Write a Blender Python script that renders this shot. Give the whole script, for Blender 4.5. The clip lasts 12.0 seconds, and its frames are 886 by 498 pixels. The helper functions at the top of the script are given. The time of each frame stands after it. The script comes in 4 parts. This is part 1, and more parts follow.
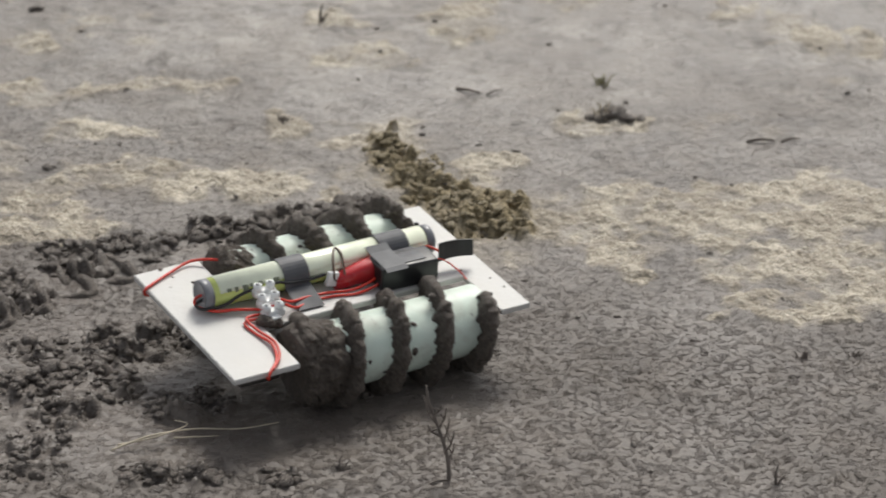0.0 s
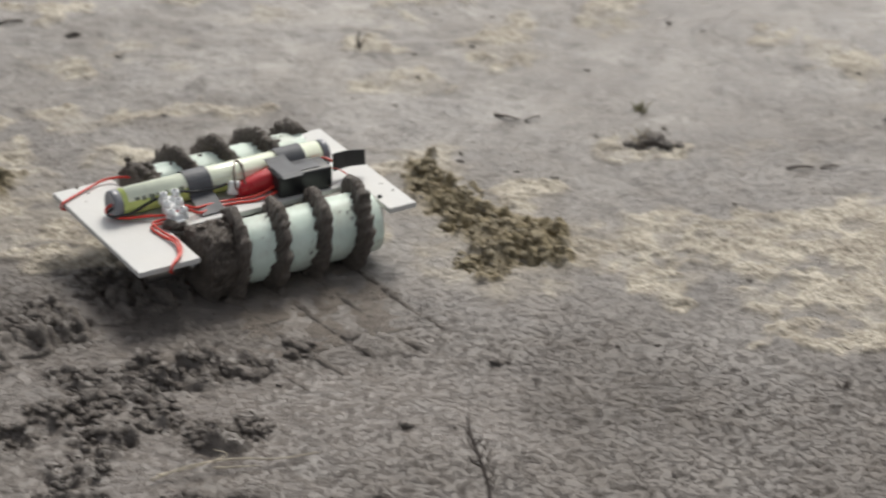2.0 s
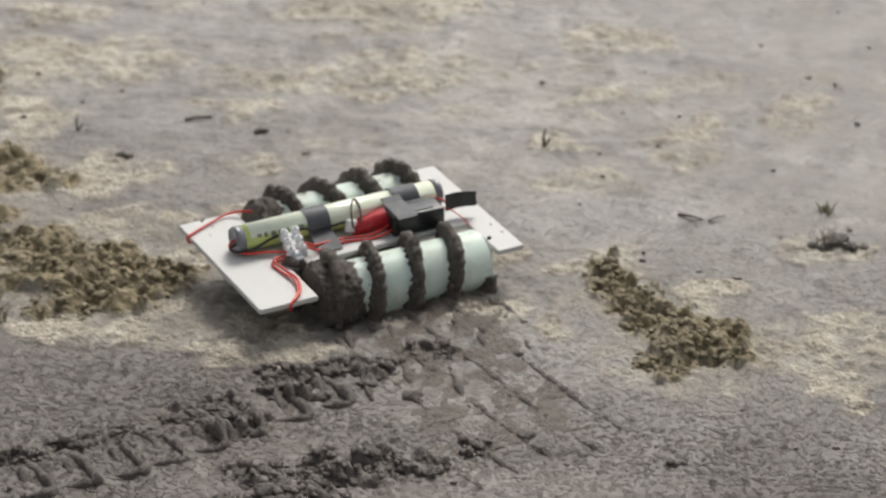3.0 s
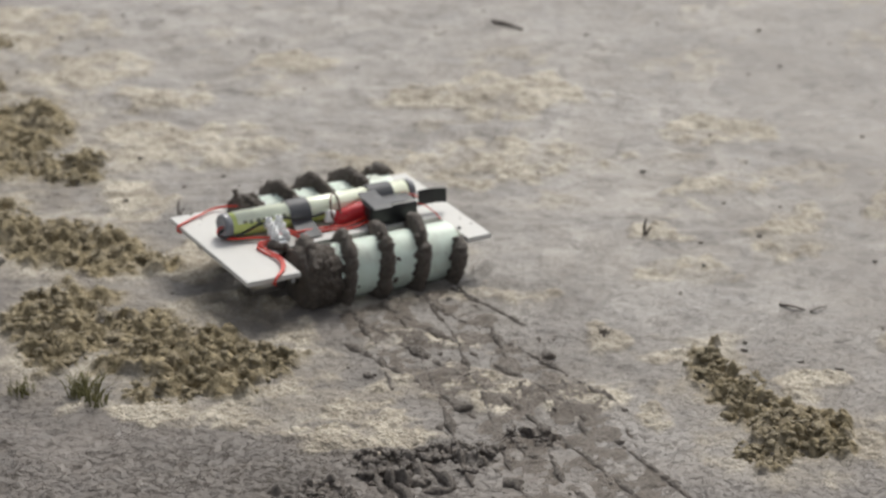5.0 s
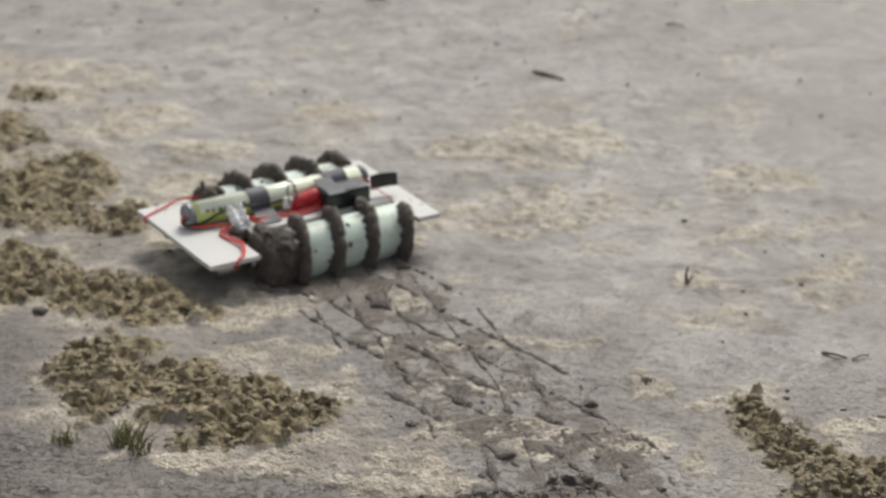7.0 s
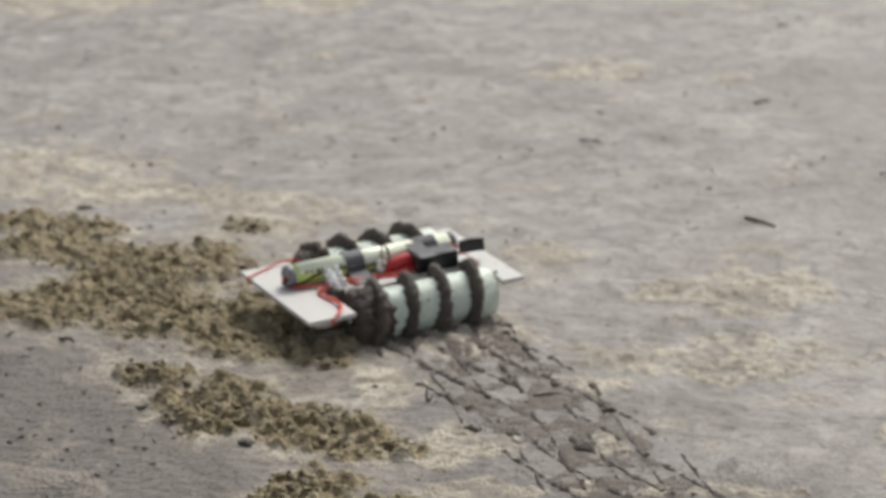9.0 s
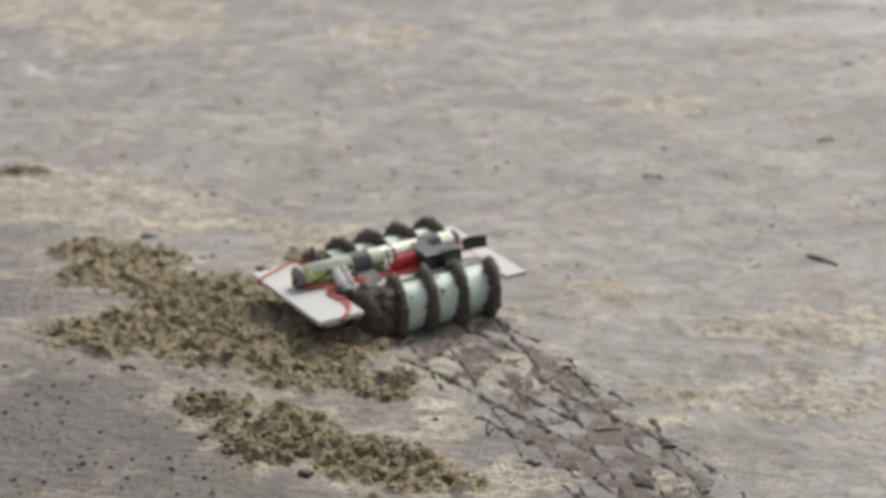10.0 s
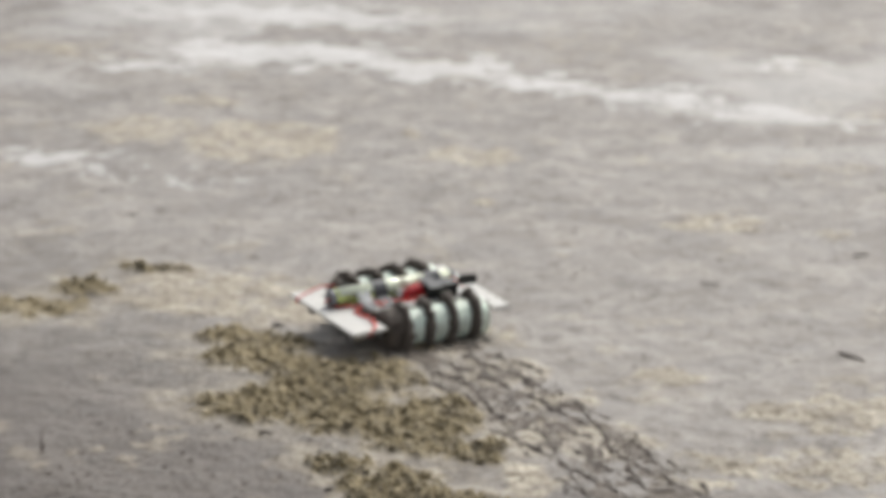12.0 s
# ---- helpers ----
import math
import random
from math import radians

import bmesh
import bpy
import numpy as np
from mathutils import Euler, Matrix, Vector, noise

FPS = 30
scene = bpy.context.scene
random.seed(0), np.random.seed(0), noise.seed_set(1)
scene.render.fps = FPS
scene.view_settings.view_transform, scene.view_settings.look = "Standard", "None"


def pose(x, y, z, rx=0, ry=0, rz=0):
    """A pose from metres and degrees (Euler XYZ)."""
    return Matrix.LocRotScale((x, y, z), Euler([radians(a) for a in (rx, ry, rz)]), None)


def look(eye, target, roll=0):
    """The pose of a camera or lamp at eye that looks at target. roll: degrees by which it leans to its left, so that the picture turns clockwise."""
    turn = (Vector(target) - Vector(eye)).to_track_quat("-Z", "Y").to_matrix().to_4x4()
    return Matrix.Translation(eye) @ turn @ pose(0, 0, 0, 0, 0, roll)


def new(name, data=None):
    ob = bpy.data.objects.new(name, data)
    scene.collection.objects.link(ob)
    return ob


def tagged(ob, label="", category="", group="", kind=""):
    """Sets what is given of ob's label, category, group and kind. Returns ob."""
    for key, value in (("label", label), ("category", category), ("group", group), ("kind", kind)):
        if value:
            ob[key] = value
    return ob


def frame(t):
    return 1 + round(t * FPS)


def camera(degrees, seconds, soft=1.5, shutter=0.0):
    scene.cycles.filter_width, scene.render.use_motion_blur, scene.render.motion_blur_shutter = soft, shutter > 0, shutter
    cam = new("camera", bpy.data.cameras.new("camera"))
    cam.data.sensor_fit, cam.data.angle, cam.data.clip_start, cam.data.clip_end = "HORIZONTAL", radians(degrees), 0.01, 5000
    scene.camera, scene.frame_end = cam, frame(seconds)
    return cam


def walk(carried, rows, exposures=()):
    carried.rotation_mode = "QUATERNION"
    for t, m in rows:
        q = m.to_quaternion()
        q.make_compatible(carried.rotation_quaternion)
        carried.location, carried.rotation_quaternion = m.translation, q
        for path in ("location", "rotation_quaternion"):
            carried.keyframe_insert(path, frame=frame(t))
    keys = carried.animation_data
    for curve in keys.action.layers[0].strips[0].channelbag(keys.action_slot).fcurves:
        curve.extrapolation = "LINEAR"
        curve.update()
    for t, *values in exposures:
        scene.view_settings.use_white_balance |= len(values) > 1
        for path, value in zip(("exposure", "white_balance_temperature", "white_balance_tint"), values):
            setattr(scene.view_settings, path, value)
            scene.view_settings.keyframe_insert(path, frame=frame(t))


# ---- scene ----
cam = camera(16.225, 12.0, soft=1.7, shutter=0.5)
cam.data.dof.use_dof = True
cam.data.dof.focus_distance = 2.45
cam.data.dof.aperture_fstop = 11.0

# seconds, place of the lens, turn to the left, tilt down, roll
CAMERA_ROWS = [
    (0, -0.005, -0.003, 1.239, 0.00, 26.71, 0.79),
    (0.5, -0.005, -0.011, 1.238, -0.71, 26.51, 0.82),
    (1, -0.005, -0.006, 1.245, -0.70, 26.84, 0.90),
    (1.5, 0.003, -0.003, 1.245, -0.48, 26.91, 0.62),
    (2, -0.016, 0.009, 1.245, 0.56, 26.43, 0.56),
    (2.5, 0.016, 0.017, 1.240, 3.70, 25.59, -0.58),
    (3, 0.014, 0.012, 1.243, 4.91, 24.59, -0.67),
    (3.5, 0.002, -0.003, 1.253, 5.67, 24.26, -0.88),
    (5.5, -0.000, 0.012, 1.233, 7.10, 22.17, -0.94),
    (6, 0.002, 0.008, 1.232, 7.62, 21.69, -1.24),
    (6.5, 0.001, 0.001, 1.230, 7.32, 21.81, -1.23),
    (8.5, 0.004, 0.002, 1.245, 10.14, 20.84, -1.19),
    (9, 0.006, -0.002, 1.244, 11.56, 19.29, -0.92),
    (9.5, 0.003, -0.006, 1.243, 11.91, 19.15, -0.17),
    (10, 0.002, -0.004, 1.245, 12.69, 18.67, -0.45),
    (10.5, 0.000, -0.003, 1.249, 12.76, 18.79, -0.40),
    (11, -0.001, -0.003, 1.246, 13.53, 17.98, 0.99),
    (11.5, -0.019, -0.016, 1.256, 12.77, 17.05, 2.36),
    (11.6, -0.019, -0.014, 1.255, 12.63, 17.00, 2.33),
    (11.7, 0.025, -0.202, 1.309, 12.61, 16.92, 1.54),
    (11.8, 0.131, -0.650, 1.435, 13.97, 16.80, -0.10),
    (12, 0.127, -0.655, 1.437, 14.09, 16.61, 0.29),
]
walk(cam, [(t, pose(x, y, z, 90 - p, 0, w) @ pose(0, 0, 0, 0, 0, r)) for t, x, y, z, w, p, r in CAMERA_ROWS],
     exposures=[(0, 0.36), (6, 0.34), (9, 0.31), (11, 0.28), (11.6, 0.30), (12, 0.44)])

# ---- sky and sun: an overcast day ----
world = bpy.data.worlds.new("overcast_sky")
scene.world = world
world.use_nodes = True
wn = world.node_tree
sky = wn.nodes.new("ShaderNodeTexSky")
sky.sky_type = "NISHITA"
sky.sun_disc = False
sky.sun_elevation, sky.sun_rotation = radians(48), radians(12)
sky.air_density, sky.dust_density, sky.ozone_density = 1.0, 3.0, 1.0
grey = wn.nodes.new("ShaderNodeHueSaturation")  # cloud takes most of the blue
grey.inputs["Saturation"].default_value = 0.25
wn.links.new(sky.outputs[0], grey.inputs["Color"])
wn.links.new(grey.outputs[0], wn.nodes["Background"].inputs[0])
wn.nodes["Background"].inputs[1].default_value = 0.105

sun_data = bpy.data.lights.new("sun", "SUN")
sun_data.energy, sun_data.angle, sun_data.color = 1.9, radians(18), (1.0, 0.96, 0.88)
sun = new("sun", sun_data)
sun.matrix_world = look((0.92, 5.6, 3.4), (0.3, 2.6, 0))


# ---- materials ----
class Nodes:
    """A node material, built line by line."""

    def __init__(self, name):
        self.mat = bpy.data.materials.new(name)
        self.mat.use_nodes = True
        self.t = self.mat.node_tree
        self.bsdf = self.t.nodes["Principled BSDF"]
        self.co = self.t.nodes.new("ShaderNodeTexCoord").outputs["Object"]

    def link(self, a, b):
        self.t.links.new(a, b)

    def noise(self, scale, detail=4.0, rough=0.55, distort=0.0, vec=None):
        n = self.t.nodes.new("ShaderNodeTexNoise")
        n.inputs["Scale"].default_value, n.inputs["Detail"].default_value = scale, detail
        n.inputs["Roughness"].default_value, n.inputs["Distortion"].default_value = rough, distort
        self.link(vec or self.co, n.inputs["Vector"])
        return n.outputs["Fac"]

    def ramp(self, fac, *stops):
        n = self.t.nodes.new("ShaderNodeValToRGB")
        el = n.color_ramp.elements
        while len(el) < len(stops):
            el.new(0.5)
        for e, (p, c) in zip(el, stops):
            e.position = p
            e.color = (*c, 1) if isinstance(c, tuple) else (c, c, c, 1)
        self.link(fac, n.inputs[0])
        return n.outputs[0]

    def mix(self, fac, a, b, mode="MIX"):
        n = self.t.nodes.new("ShaderNodeMix")
        n.data_type, n.blend_type = "RGBA", mode
        for slot, v in ((0, fac), (6, a), (7, b)):
            sock = n.inputs[slot]
            if isinstance(v, (int, float)):
                sock.default_value = v if slot == 0 else (v, v, v, 1)
            elif isinstance(v, tuple):
                sock.default_value = (*v, 1)
            else:
                self.link(v, sock)
        return n.outputs[2]

    def math(self, op, a, b=0.0):
        n = self.t.nodes.new("ShaderNodeMath")
        n.operation = op
        for sock, v in ((n.inputs[0], a), (n.inputs[1], b)):
            if isinstance(v, (int, float)):
                sock.default_value = v
            else:
                self.link(v, sock)
        return n.outputs[0]

    def attr(self, name):
        n = self.t.nodes.new("ShaderNodeAttribute")
        n.attribute_name = name
        return n.outputs["Fac"]

    def bump(self, height, dist, strength=1.0, under=None):
        n = self.t.nodes.new("ShaderNodeBump")
        n.inputs["Strength"].default_value, n.inputs["Distance"].default_value = strength, dist
        self.link(height, n.inputs["Height"])
        if under:
            self.link(under, n.inputs["Normal"])
        return n.outputs[0]

    def done(self, color, rough=0.6, normal=None, metal=0.0, spec=0.5):
        b = self.bsdf
        for key, v in (("Base Color", color), ("Roughness", rough), ("Metallic", metal), ("Specular IOR Level", spec)):
            if isinstance(v, tuple):
                b.inputs[key].default_value = (*v, 1)
            elif isinstance(v, (int, float)):
                b.inputs[key].default_value = v
            else:
                self.link(v, b.inputs[key])
        if normal:
            self.link(normal, b.inputs["Normal"])
        return self.mat


def ground_material():
    m = Nodes("tidal_mud_and_dry_crust")
    crust, olive, dark, pale, dry, damp_and_shade = (m.attr(a) for a in ("crust", "olive", "churn", "pale", "dry", "damp_and_shade"))
    warp = m.t.nodes.new("ShaderNodeVectorMath")
    warp.operation = "MULTIPLY_ADD"
    nz = m.t.nodes.new("ShaderNodeTexNoise")
    nz.inputs["Scale"].default_value = 160
    m.link(m.co, nz.inputs["Vector"])
    m.link(nz.outputs["Color"], warp.inputs[0])
    warp.inputs[1].default_value = (0.006, 0.006, 0.006)
    m.link(m.co, warp.inputs[2])

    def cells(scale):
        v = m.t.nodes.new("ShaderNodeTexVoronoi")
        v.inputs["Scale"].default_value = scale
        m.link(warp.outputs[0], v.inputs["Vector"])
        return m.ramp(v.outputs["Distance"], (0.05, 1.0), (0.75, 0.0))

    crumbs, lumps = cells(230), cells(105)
    grain = m.noise(260, 5, 0.7)
    speck = m.noise(95, 5, 0.68)
    broad = m.noise(5.5, 6, 0.62, 0.8)
    stain = m.noise(17, 5, 0.6, 1.2)
    # plates of silt with crisp scalloped edges, each a tone of its own
    plate = m.ramp(m.noise(8.5, 5, 0.58, 1.4), (0.36, 0.25), (0.405, 0.0), (0.43, 0.45), (0.50, 0.35), (0.515, 0.75), (0.57, 0.55), (0.585, 1.0))
    wet_mud = m.ramp(broad, (0.3, (0.086, 0.073, 0.063)), (0.52, (0.116, 0.100, 0.088)), (0.72, (0.155, 0.137, 0.122)))
    dry_mud = m.ramp(broad, (0.3, (0.155, 0.142, 0.134)), (0.52, (0.215, 0.199, 0.188)), (0.72, (0.285, 0.268, 0.256)))
    dry_mud = m.mix(m.math("MULTIPLY", plate, 0.72), dry_mud, (0.400, 0.370, 0.335))
    mud = m.mix(dry, wet_mud, dry_mud)
    # damp mud, and the lens's corner shading painted on the far right ground
    mud = m.mix(m.math("MULTIPLY", damp_and_shade, 0.75), mud, m.ramp(broad, (0.3, (0.095, 0.078, 0.066)), (0.7, (0.160, 0.137, 0.120))))
    mud = m.mix(m.ramp(stain, (0.38, 0.40), (0.60, 0.0)), mud, (0.165, 0.139, 0.116))
    smudge = m.ramp(m.noise(26, 5, 0.66, 0.9), (0.38, 0.65), (0.46, 0.0))
    mud = m.mix(smudge, mud, (0.125, 0.110, 0.098))
    specks = m.math("MULTIPLY", m.ramp(speck, (0.33, 0.6), (0.44, 0.0)), m.math("SUBTRACT", 1.0, m.math("MULTIPLY", dry, 0.5)))
    mud = m.mix(specks, mud, (0.080, 0.068, 0.058))
    # crumb tops pale, gaps dark: the shade between crumbs is painted into the tan
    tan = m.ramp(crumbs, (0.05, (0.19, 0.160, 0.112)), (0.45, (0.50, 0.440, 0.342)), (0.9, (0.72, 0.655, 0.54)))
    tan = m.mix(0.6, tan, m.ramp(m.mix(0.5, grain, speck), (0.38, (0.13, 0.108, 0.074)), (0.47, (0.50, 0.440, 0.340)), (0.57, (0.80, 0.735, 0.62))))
    soft_tan = m.mix(0.3, m.ramp(m.mix(0.35, stain, speck), (0.36, (0.26, 0.228, 0.182)), (0.50, (0.385, 0.346, 0.286)), (0.62, (0.51, 0.468, 0.398))), tan)
    tan = m.mix(m.math("MULTIPLY", dry, 0.8), tan, soft_tan)
    tan = m.mix(m.ramp(stain, (0.42, 0.5), (0.6, 0.0)), tan, (0.24, 0.206, 0.164))
    # olive crust, with the shade of the gaps between lumps put into its colour
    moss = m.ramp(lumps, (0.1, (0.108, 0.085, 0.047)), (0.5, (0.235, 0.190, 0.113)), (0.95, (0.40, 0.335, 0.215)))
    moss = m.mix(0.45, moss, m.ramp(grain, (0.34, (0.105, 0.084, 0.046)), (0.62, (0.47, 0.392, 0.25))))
    wet = m.ramp(speck, (0.30, (0.062, 0.053, 0.046)), (0.70, (0.180, 0.156, 0.137)))
    # pale far silt, the grazing wet sheen painted into its colour
    silt_sheen = m.ramp(broad, (0.3, (0.50, 0.49, 0.48)), (0.7, (0.66, 0.655, 0.65)))
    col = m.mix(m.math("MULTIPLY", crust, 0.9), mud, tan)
    col = m.mix(m.math("MULTIPLY", pale, 0.75), col, silt_sheen)
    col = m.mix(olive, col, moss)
    col = m.mix(m.math("MULTIPLY", dark, 0.8), col, wet)
    rough = m.ramp(m.noise(7, 3), (0.3, 0.42), (0.7, 0.62))
    rough = m.mix(m.math("MULTIPLY", damp_and_shade, 0.6), rough, 0.30)
    rough = m.mix(crust, rough, 0.75)
    rough = m.mix(olive, rough, 0.85)
    rough = m.mix(dark, rough, 0.34)
    # separate pimples on a smooth skin of silt
    pimples = m.ramp(m.mix(0.35, m.noise(185, 4, 0.62, 0.2), speck), (0.50, 0.0), (0.60, 0.55), (0.70, 1.0))
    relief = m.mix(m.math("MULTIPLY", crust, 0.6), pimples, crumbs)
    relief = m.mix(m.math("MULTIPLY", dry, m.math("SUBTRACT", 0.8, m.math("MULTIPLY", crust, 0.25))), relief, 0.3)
    relief = m.mix(m.math("MULTIPLY", damp_and_shade, 0.5), relief, 0.2)
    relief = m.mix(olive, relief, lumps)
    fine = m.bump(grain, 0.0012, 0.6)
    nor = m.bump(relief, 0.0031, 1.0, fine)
    return m.done(col, rough, nor, spec=0.30)


def mud_material(name="dark_wet_mud", lo=(0.048, 0.041, 0.035), hi=(0.225, 0.192, 0.166)):
    m = Nodes(name)
    n = m.noise(330, 5, 0.72)
    col = m.mix(m.noise(60, 3), m.ramp(n, (0.3, lo), (0.72, hi)), m.ramp(n, (0.3, tuple(c * 1.5 for c in lo)), (0.72, tuple(c * 1.5 for c in hi))))
    return m.done(col, m.ramp(m.noise(50, 3), (0.3, 0.30), (0.7, 0.65)), m.bump(n, 0.0045, 1.0), spec=0.4)


def drum_material():
    m = Nodes("pale_green_printed_plastic")
    wave = m.t.nodes.new("ShaderNodeTexWave")
    wave.wave_type, wave.bands_direction = "BANDS", "X"
    wave.inputs["Scale"].default_value, wave.inputs["Distortion"].default_value = 160, 0.6
    m.link(m.co, wave.inputs["Vector"])
    splat = m.ramp(m.math("ADD", m.math("MULTIPLY", m.noise(170, 6, 0.75), 0.7), m.math("MULTIPLY", m.noise(30, 4), 0.42)), (0.680, 0.0), (0.700, 1.0))
    film = m.ramp(m.noise(28, 5, 0.66), (0.46, 0.0), (0.72, 0.55))
    col = m.mix(m.noise(40, 3), (0.66, 0.79, 0.69), (0.78, 0.86, 0.77))
    col = m.mix(film, col, (0.40, 0.38, 0.31))
    col = m.mix(splat, col, (0.055, 0.047, 0.041))
    nor = m.bump(wave.outputs["Fac"], 0.0006, 0.6)
    return m.done(col, m.mix(splat, 0.35, 0.7), m.bump(splat, 0.0012, 0.8, nor))


def plain(name, col, rough=0.5, var=0.12, scale=60, bump=0.0004, metal=0.0, spec=0.5):
    m = Nodes(name)
    n = m.noise(scale, 4, 0.6)
    a, b = tuple(c * (1 - var) for c in col), tuple(min(1, c * (1 + var)) for c in col)
    return m.done(m.ramp(n, (0.3, a), (0.7, b)), m.ramp(m.noise(scale * 0.4, 3), (0.3, max(0.05, rough - 0.08)), (0.7, min(1, rough + 0.1))),
                  m.bump(n, bump, 0.7), metal, spec)


def deck_material():
    m = Nodes("white_foam_board")
    spots = m.ramp(m.noise(140, 5, 0.75), (0.72, 0.0), (0.76, 0.8))
    smear = m.ramp(m.noise(14, 4, 0.6, 0.5), (0.5, 0.0), (0.8, 0.25))
    col = m.mix(smear, m.mix(m.noise(30, 3), (0.53, 0.523, 0.502), (0.59, 0.583, 0.565)), (0.60, 0.56, 0.48))
    col = m.mix(spots, col, (0.10, 0.085, 0.07))
    return m.done(col, 0.55, m.bump(m.noise(200, 4), 0.0006, 0.5))


GROUND = ground_material()
MUD = mud_material()
TRACK_MUD = mud_material("wet_track_mud", (0.072, 0.060, 0.051), (0.185, 0.157, 0.132))
SMEAR_MUD = mud_material("smeared_mud", (0.092, 0.075, 0.061), (0.215, 0.182, 0.151))
FLIGHT_MUD = mud_material("mud_caked_on_flights", (0.040, 0.033, 0.028), (0.175, 0.145, 0.120))
DRUM = drum_material()
DECK = deck_material()
LIME = plain("lime_shrink_wrap", (0.62, 0.70, 0.22), 0.2, 0.10, 40)
# label made paler to hold the glossy highlight along the pack's top
HIGHLIT_LABEL = plain("pale_label_with_painted_highlight", (0.84, 0.88, 0.70), 0.20, 0.08, 60)
INK = plain("grey_print", (0.16, 0.18, 0.12), 0.4)
CAP = plain("dark_grey_cap", (0.20, 0.205, 0.22), 0.35)
TAPE = plain("grey_duct_tape", (0.105, 0.107, 0.114), 0.55, 0.15, 80, spec=0.3)
RED_WRAP = plain("red_shrink_wrap", (0.44, 0.018, 0.024), 0.28, 0.15, 50)
RED_WIRE = plain("red_wire_insulation", (0.62, 0.040, 0.022), 0.35)
BLACK_WIRE = plain("black_wire_insulation", (0.02, 0.02, 0.02), 0.4)
BROWN_WIRE = plain("brown_wire_insulation", (0.10, 0.055, 0.035), 0.45)
BLACK = plain("black_plastic", (0.014, 0.014, 0.015), 0.38, 0.2, 60)
WHITE_PLASTIC = plain("white_nylon", (0.78, 0.79, 0.78), 0.3, 0.05)
METAL = plain("dull_steel", (0.42, 0.42, 0.42), 0.35, 0.1, 60, 0.0002, 1.0)
STRAW = plain("dry_straw", (0.48, 0.42, 0.32), 0.7, 0.25)
TWIG = plain("grey_brown_twig", (0.150, 0.126, 0.108), 0.7, 0.3)
GRASS = plain("green_grass", (0.185, 0.172, 0.072), 0.6, 0.35, 90)
CRUMB = mud_material("olive_crust", (0.098, 0.078, 0.043), (0.39, 0.325, 0.205))


# ---- noise on arrays ----
def lattice(ix, iy, seed):
    h = (ix.astype(np.int64) * 374761393 + iy.astype(np.int64) * 668265263 + seed * 1274126177) & 0xFFFFFFFF
    h = ((h ^ (h >> 13)) * 1274126177) & 0xFFFFFFFF
    return ((h ^ (h >> 16)) & 0xFFFF) / 65535.0 * 2 - 1


def grain2(x, y, scale, seed):
    """Smooth noise, -1 to 1, with cells of 1/scale metres."""
    x, y = x * scale + seed * 7.31, y * scale - seed * 3.17
    ix, iy = np.floor(x), np.floor(y)
    u, v = x - ix, y - iy
    u, v = u * u * u * (u * (u * 6 - 15) + 10), v * v * v * (v * (v * 6 - 15) + 10)
    a, b = lattice(ix, iy, seed), lattice(ix + 1, iy, seed)
    c, d = lattice(ix, iy + 1, seed), lattice(ix + 1, iy + 1, seed)
    return (a * (1 - u) + b * u) * (1 - v) + (c * (1 - u) + d * u) * v


def fbm(x, y, scale, seed, octaves=3):
    return sum(grain2(x * math.cos(k) - y * math.sin(k), x * math.sin(k) + y * math.cos(k), scale * 2.1 ** k, seed + k) * 0.5 ** k
               for k in range(octaves)) / (2 - 0.5 ** (octaves - 1))


def step(a, b, v):
    t = np.clip((v - a) / (b - a), 0, 1)
    return t * t * (3 - 2 * t)


# patches of the ground: centre and half sizes in metres
OLIVE_NEAR = [(-0.06, 2.66, 0.019, 0.031), (-0.03, 2.62, 0.026, 0.043), (-0.01, 2.57, 0.033, 0.047), (0.02, 2.54, 0.036, 0.046), (0.05, 2.52, 0.023,
    0.04), (0.0, 2.49, 0.03, 0.028), (-0.72, 2.73, 0.028, 0.055), (-0.68, 2.72, 0.044, 0.069), (-0.61, 2.68, 0.049, 0.067), (-0.55, 2.64, 0.048,
    0.064), (-0.5, 2.61, 0.043, 0.057), (-0.56, 2.57, 0.037, 0.037), (-0.47, 2.64, 0.027, 0.026), (-0.68, 2.65, 0.038, 0.046)]
OLIVE_FAR = [(-1.2, 3.48, 0.092, 0.039), (-1.16, 3.4, 0.097, 0.063), (-1.0, 3.37, 0.088, 0.091), (-1.04, 3.31, 0.08, 0.079), (-1.11, 3.21, 0.092,
    0.072), (-0.97, 3.2, 0.097, 0.084), (-0.87, 3.22, 0.078, 0.093), (-0.86, 3.13, 0.07, 0.053), (-0.77, 3.11, 0.044, 0.048), (-0.96, 3.52, 0.035,
    0.03), (-0.93, 3.01, 0.049, 0.033), (-0.84, 2.96, 0.066, 0.048), (-0.75, 2.91, 0.071, 0.054), (-0.67, 2.87, 0.064, 0.037), (-0.84, 2.9, 0.048,
    0.04), (-1.58, 3.55, 0.094, 0.045), (-1.53, 3.66, 0.052, 0.041), (-1.46, 3.79, 0.054, 0.025)]
TAN_NEAR = [(-0.41, 2.79, 0.061, 0.025), (-0.3, 2.8, 0.083, 0.022), (-0.32, 2.7, 0.059, 0.026), (-0.29, 2.6, 0.089, 0.043), (-0.18, 2.6, 0.058,
    0.043), (-0.36, 2.49, 0.061, 0.04), (-0.16, 2.72, 0.03, 0.039), (0.15, 2.73, 0.044, 0.029), (0.1, 2.51, 0.041, 0.052), (0.17, 2.55, 0.057, 0.065),
    (0.25, 2.53, 0.072, 0.064), (0.34, 2.55, 0.062, 0.077), (0.27, 2.42, 0.06, 0.044), (0.35, 2.43, 0.05, 0.06), (0.26, 2.35, 0.032, 0.023), (0.33,
    2.35, 0.049, 0.023), (0.15, 2.45, 0.04, 0.039), (0.04, 2.64, 0.027, 0.031)]
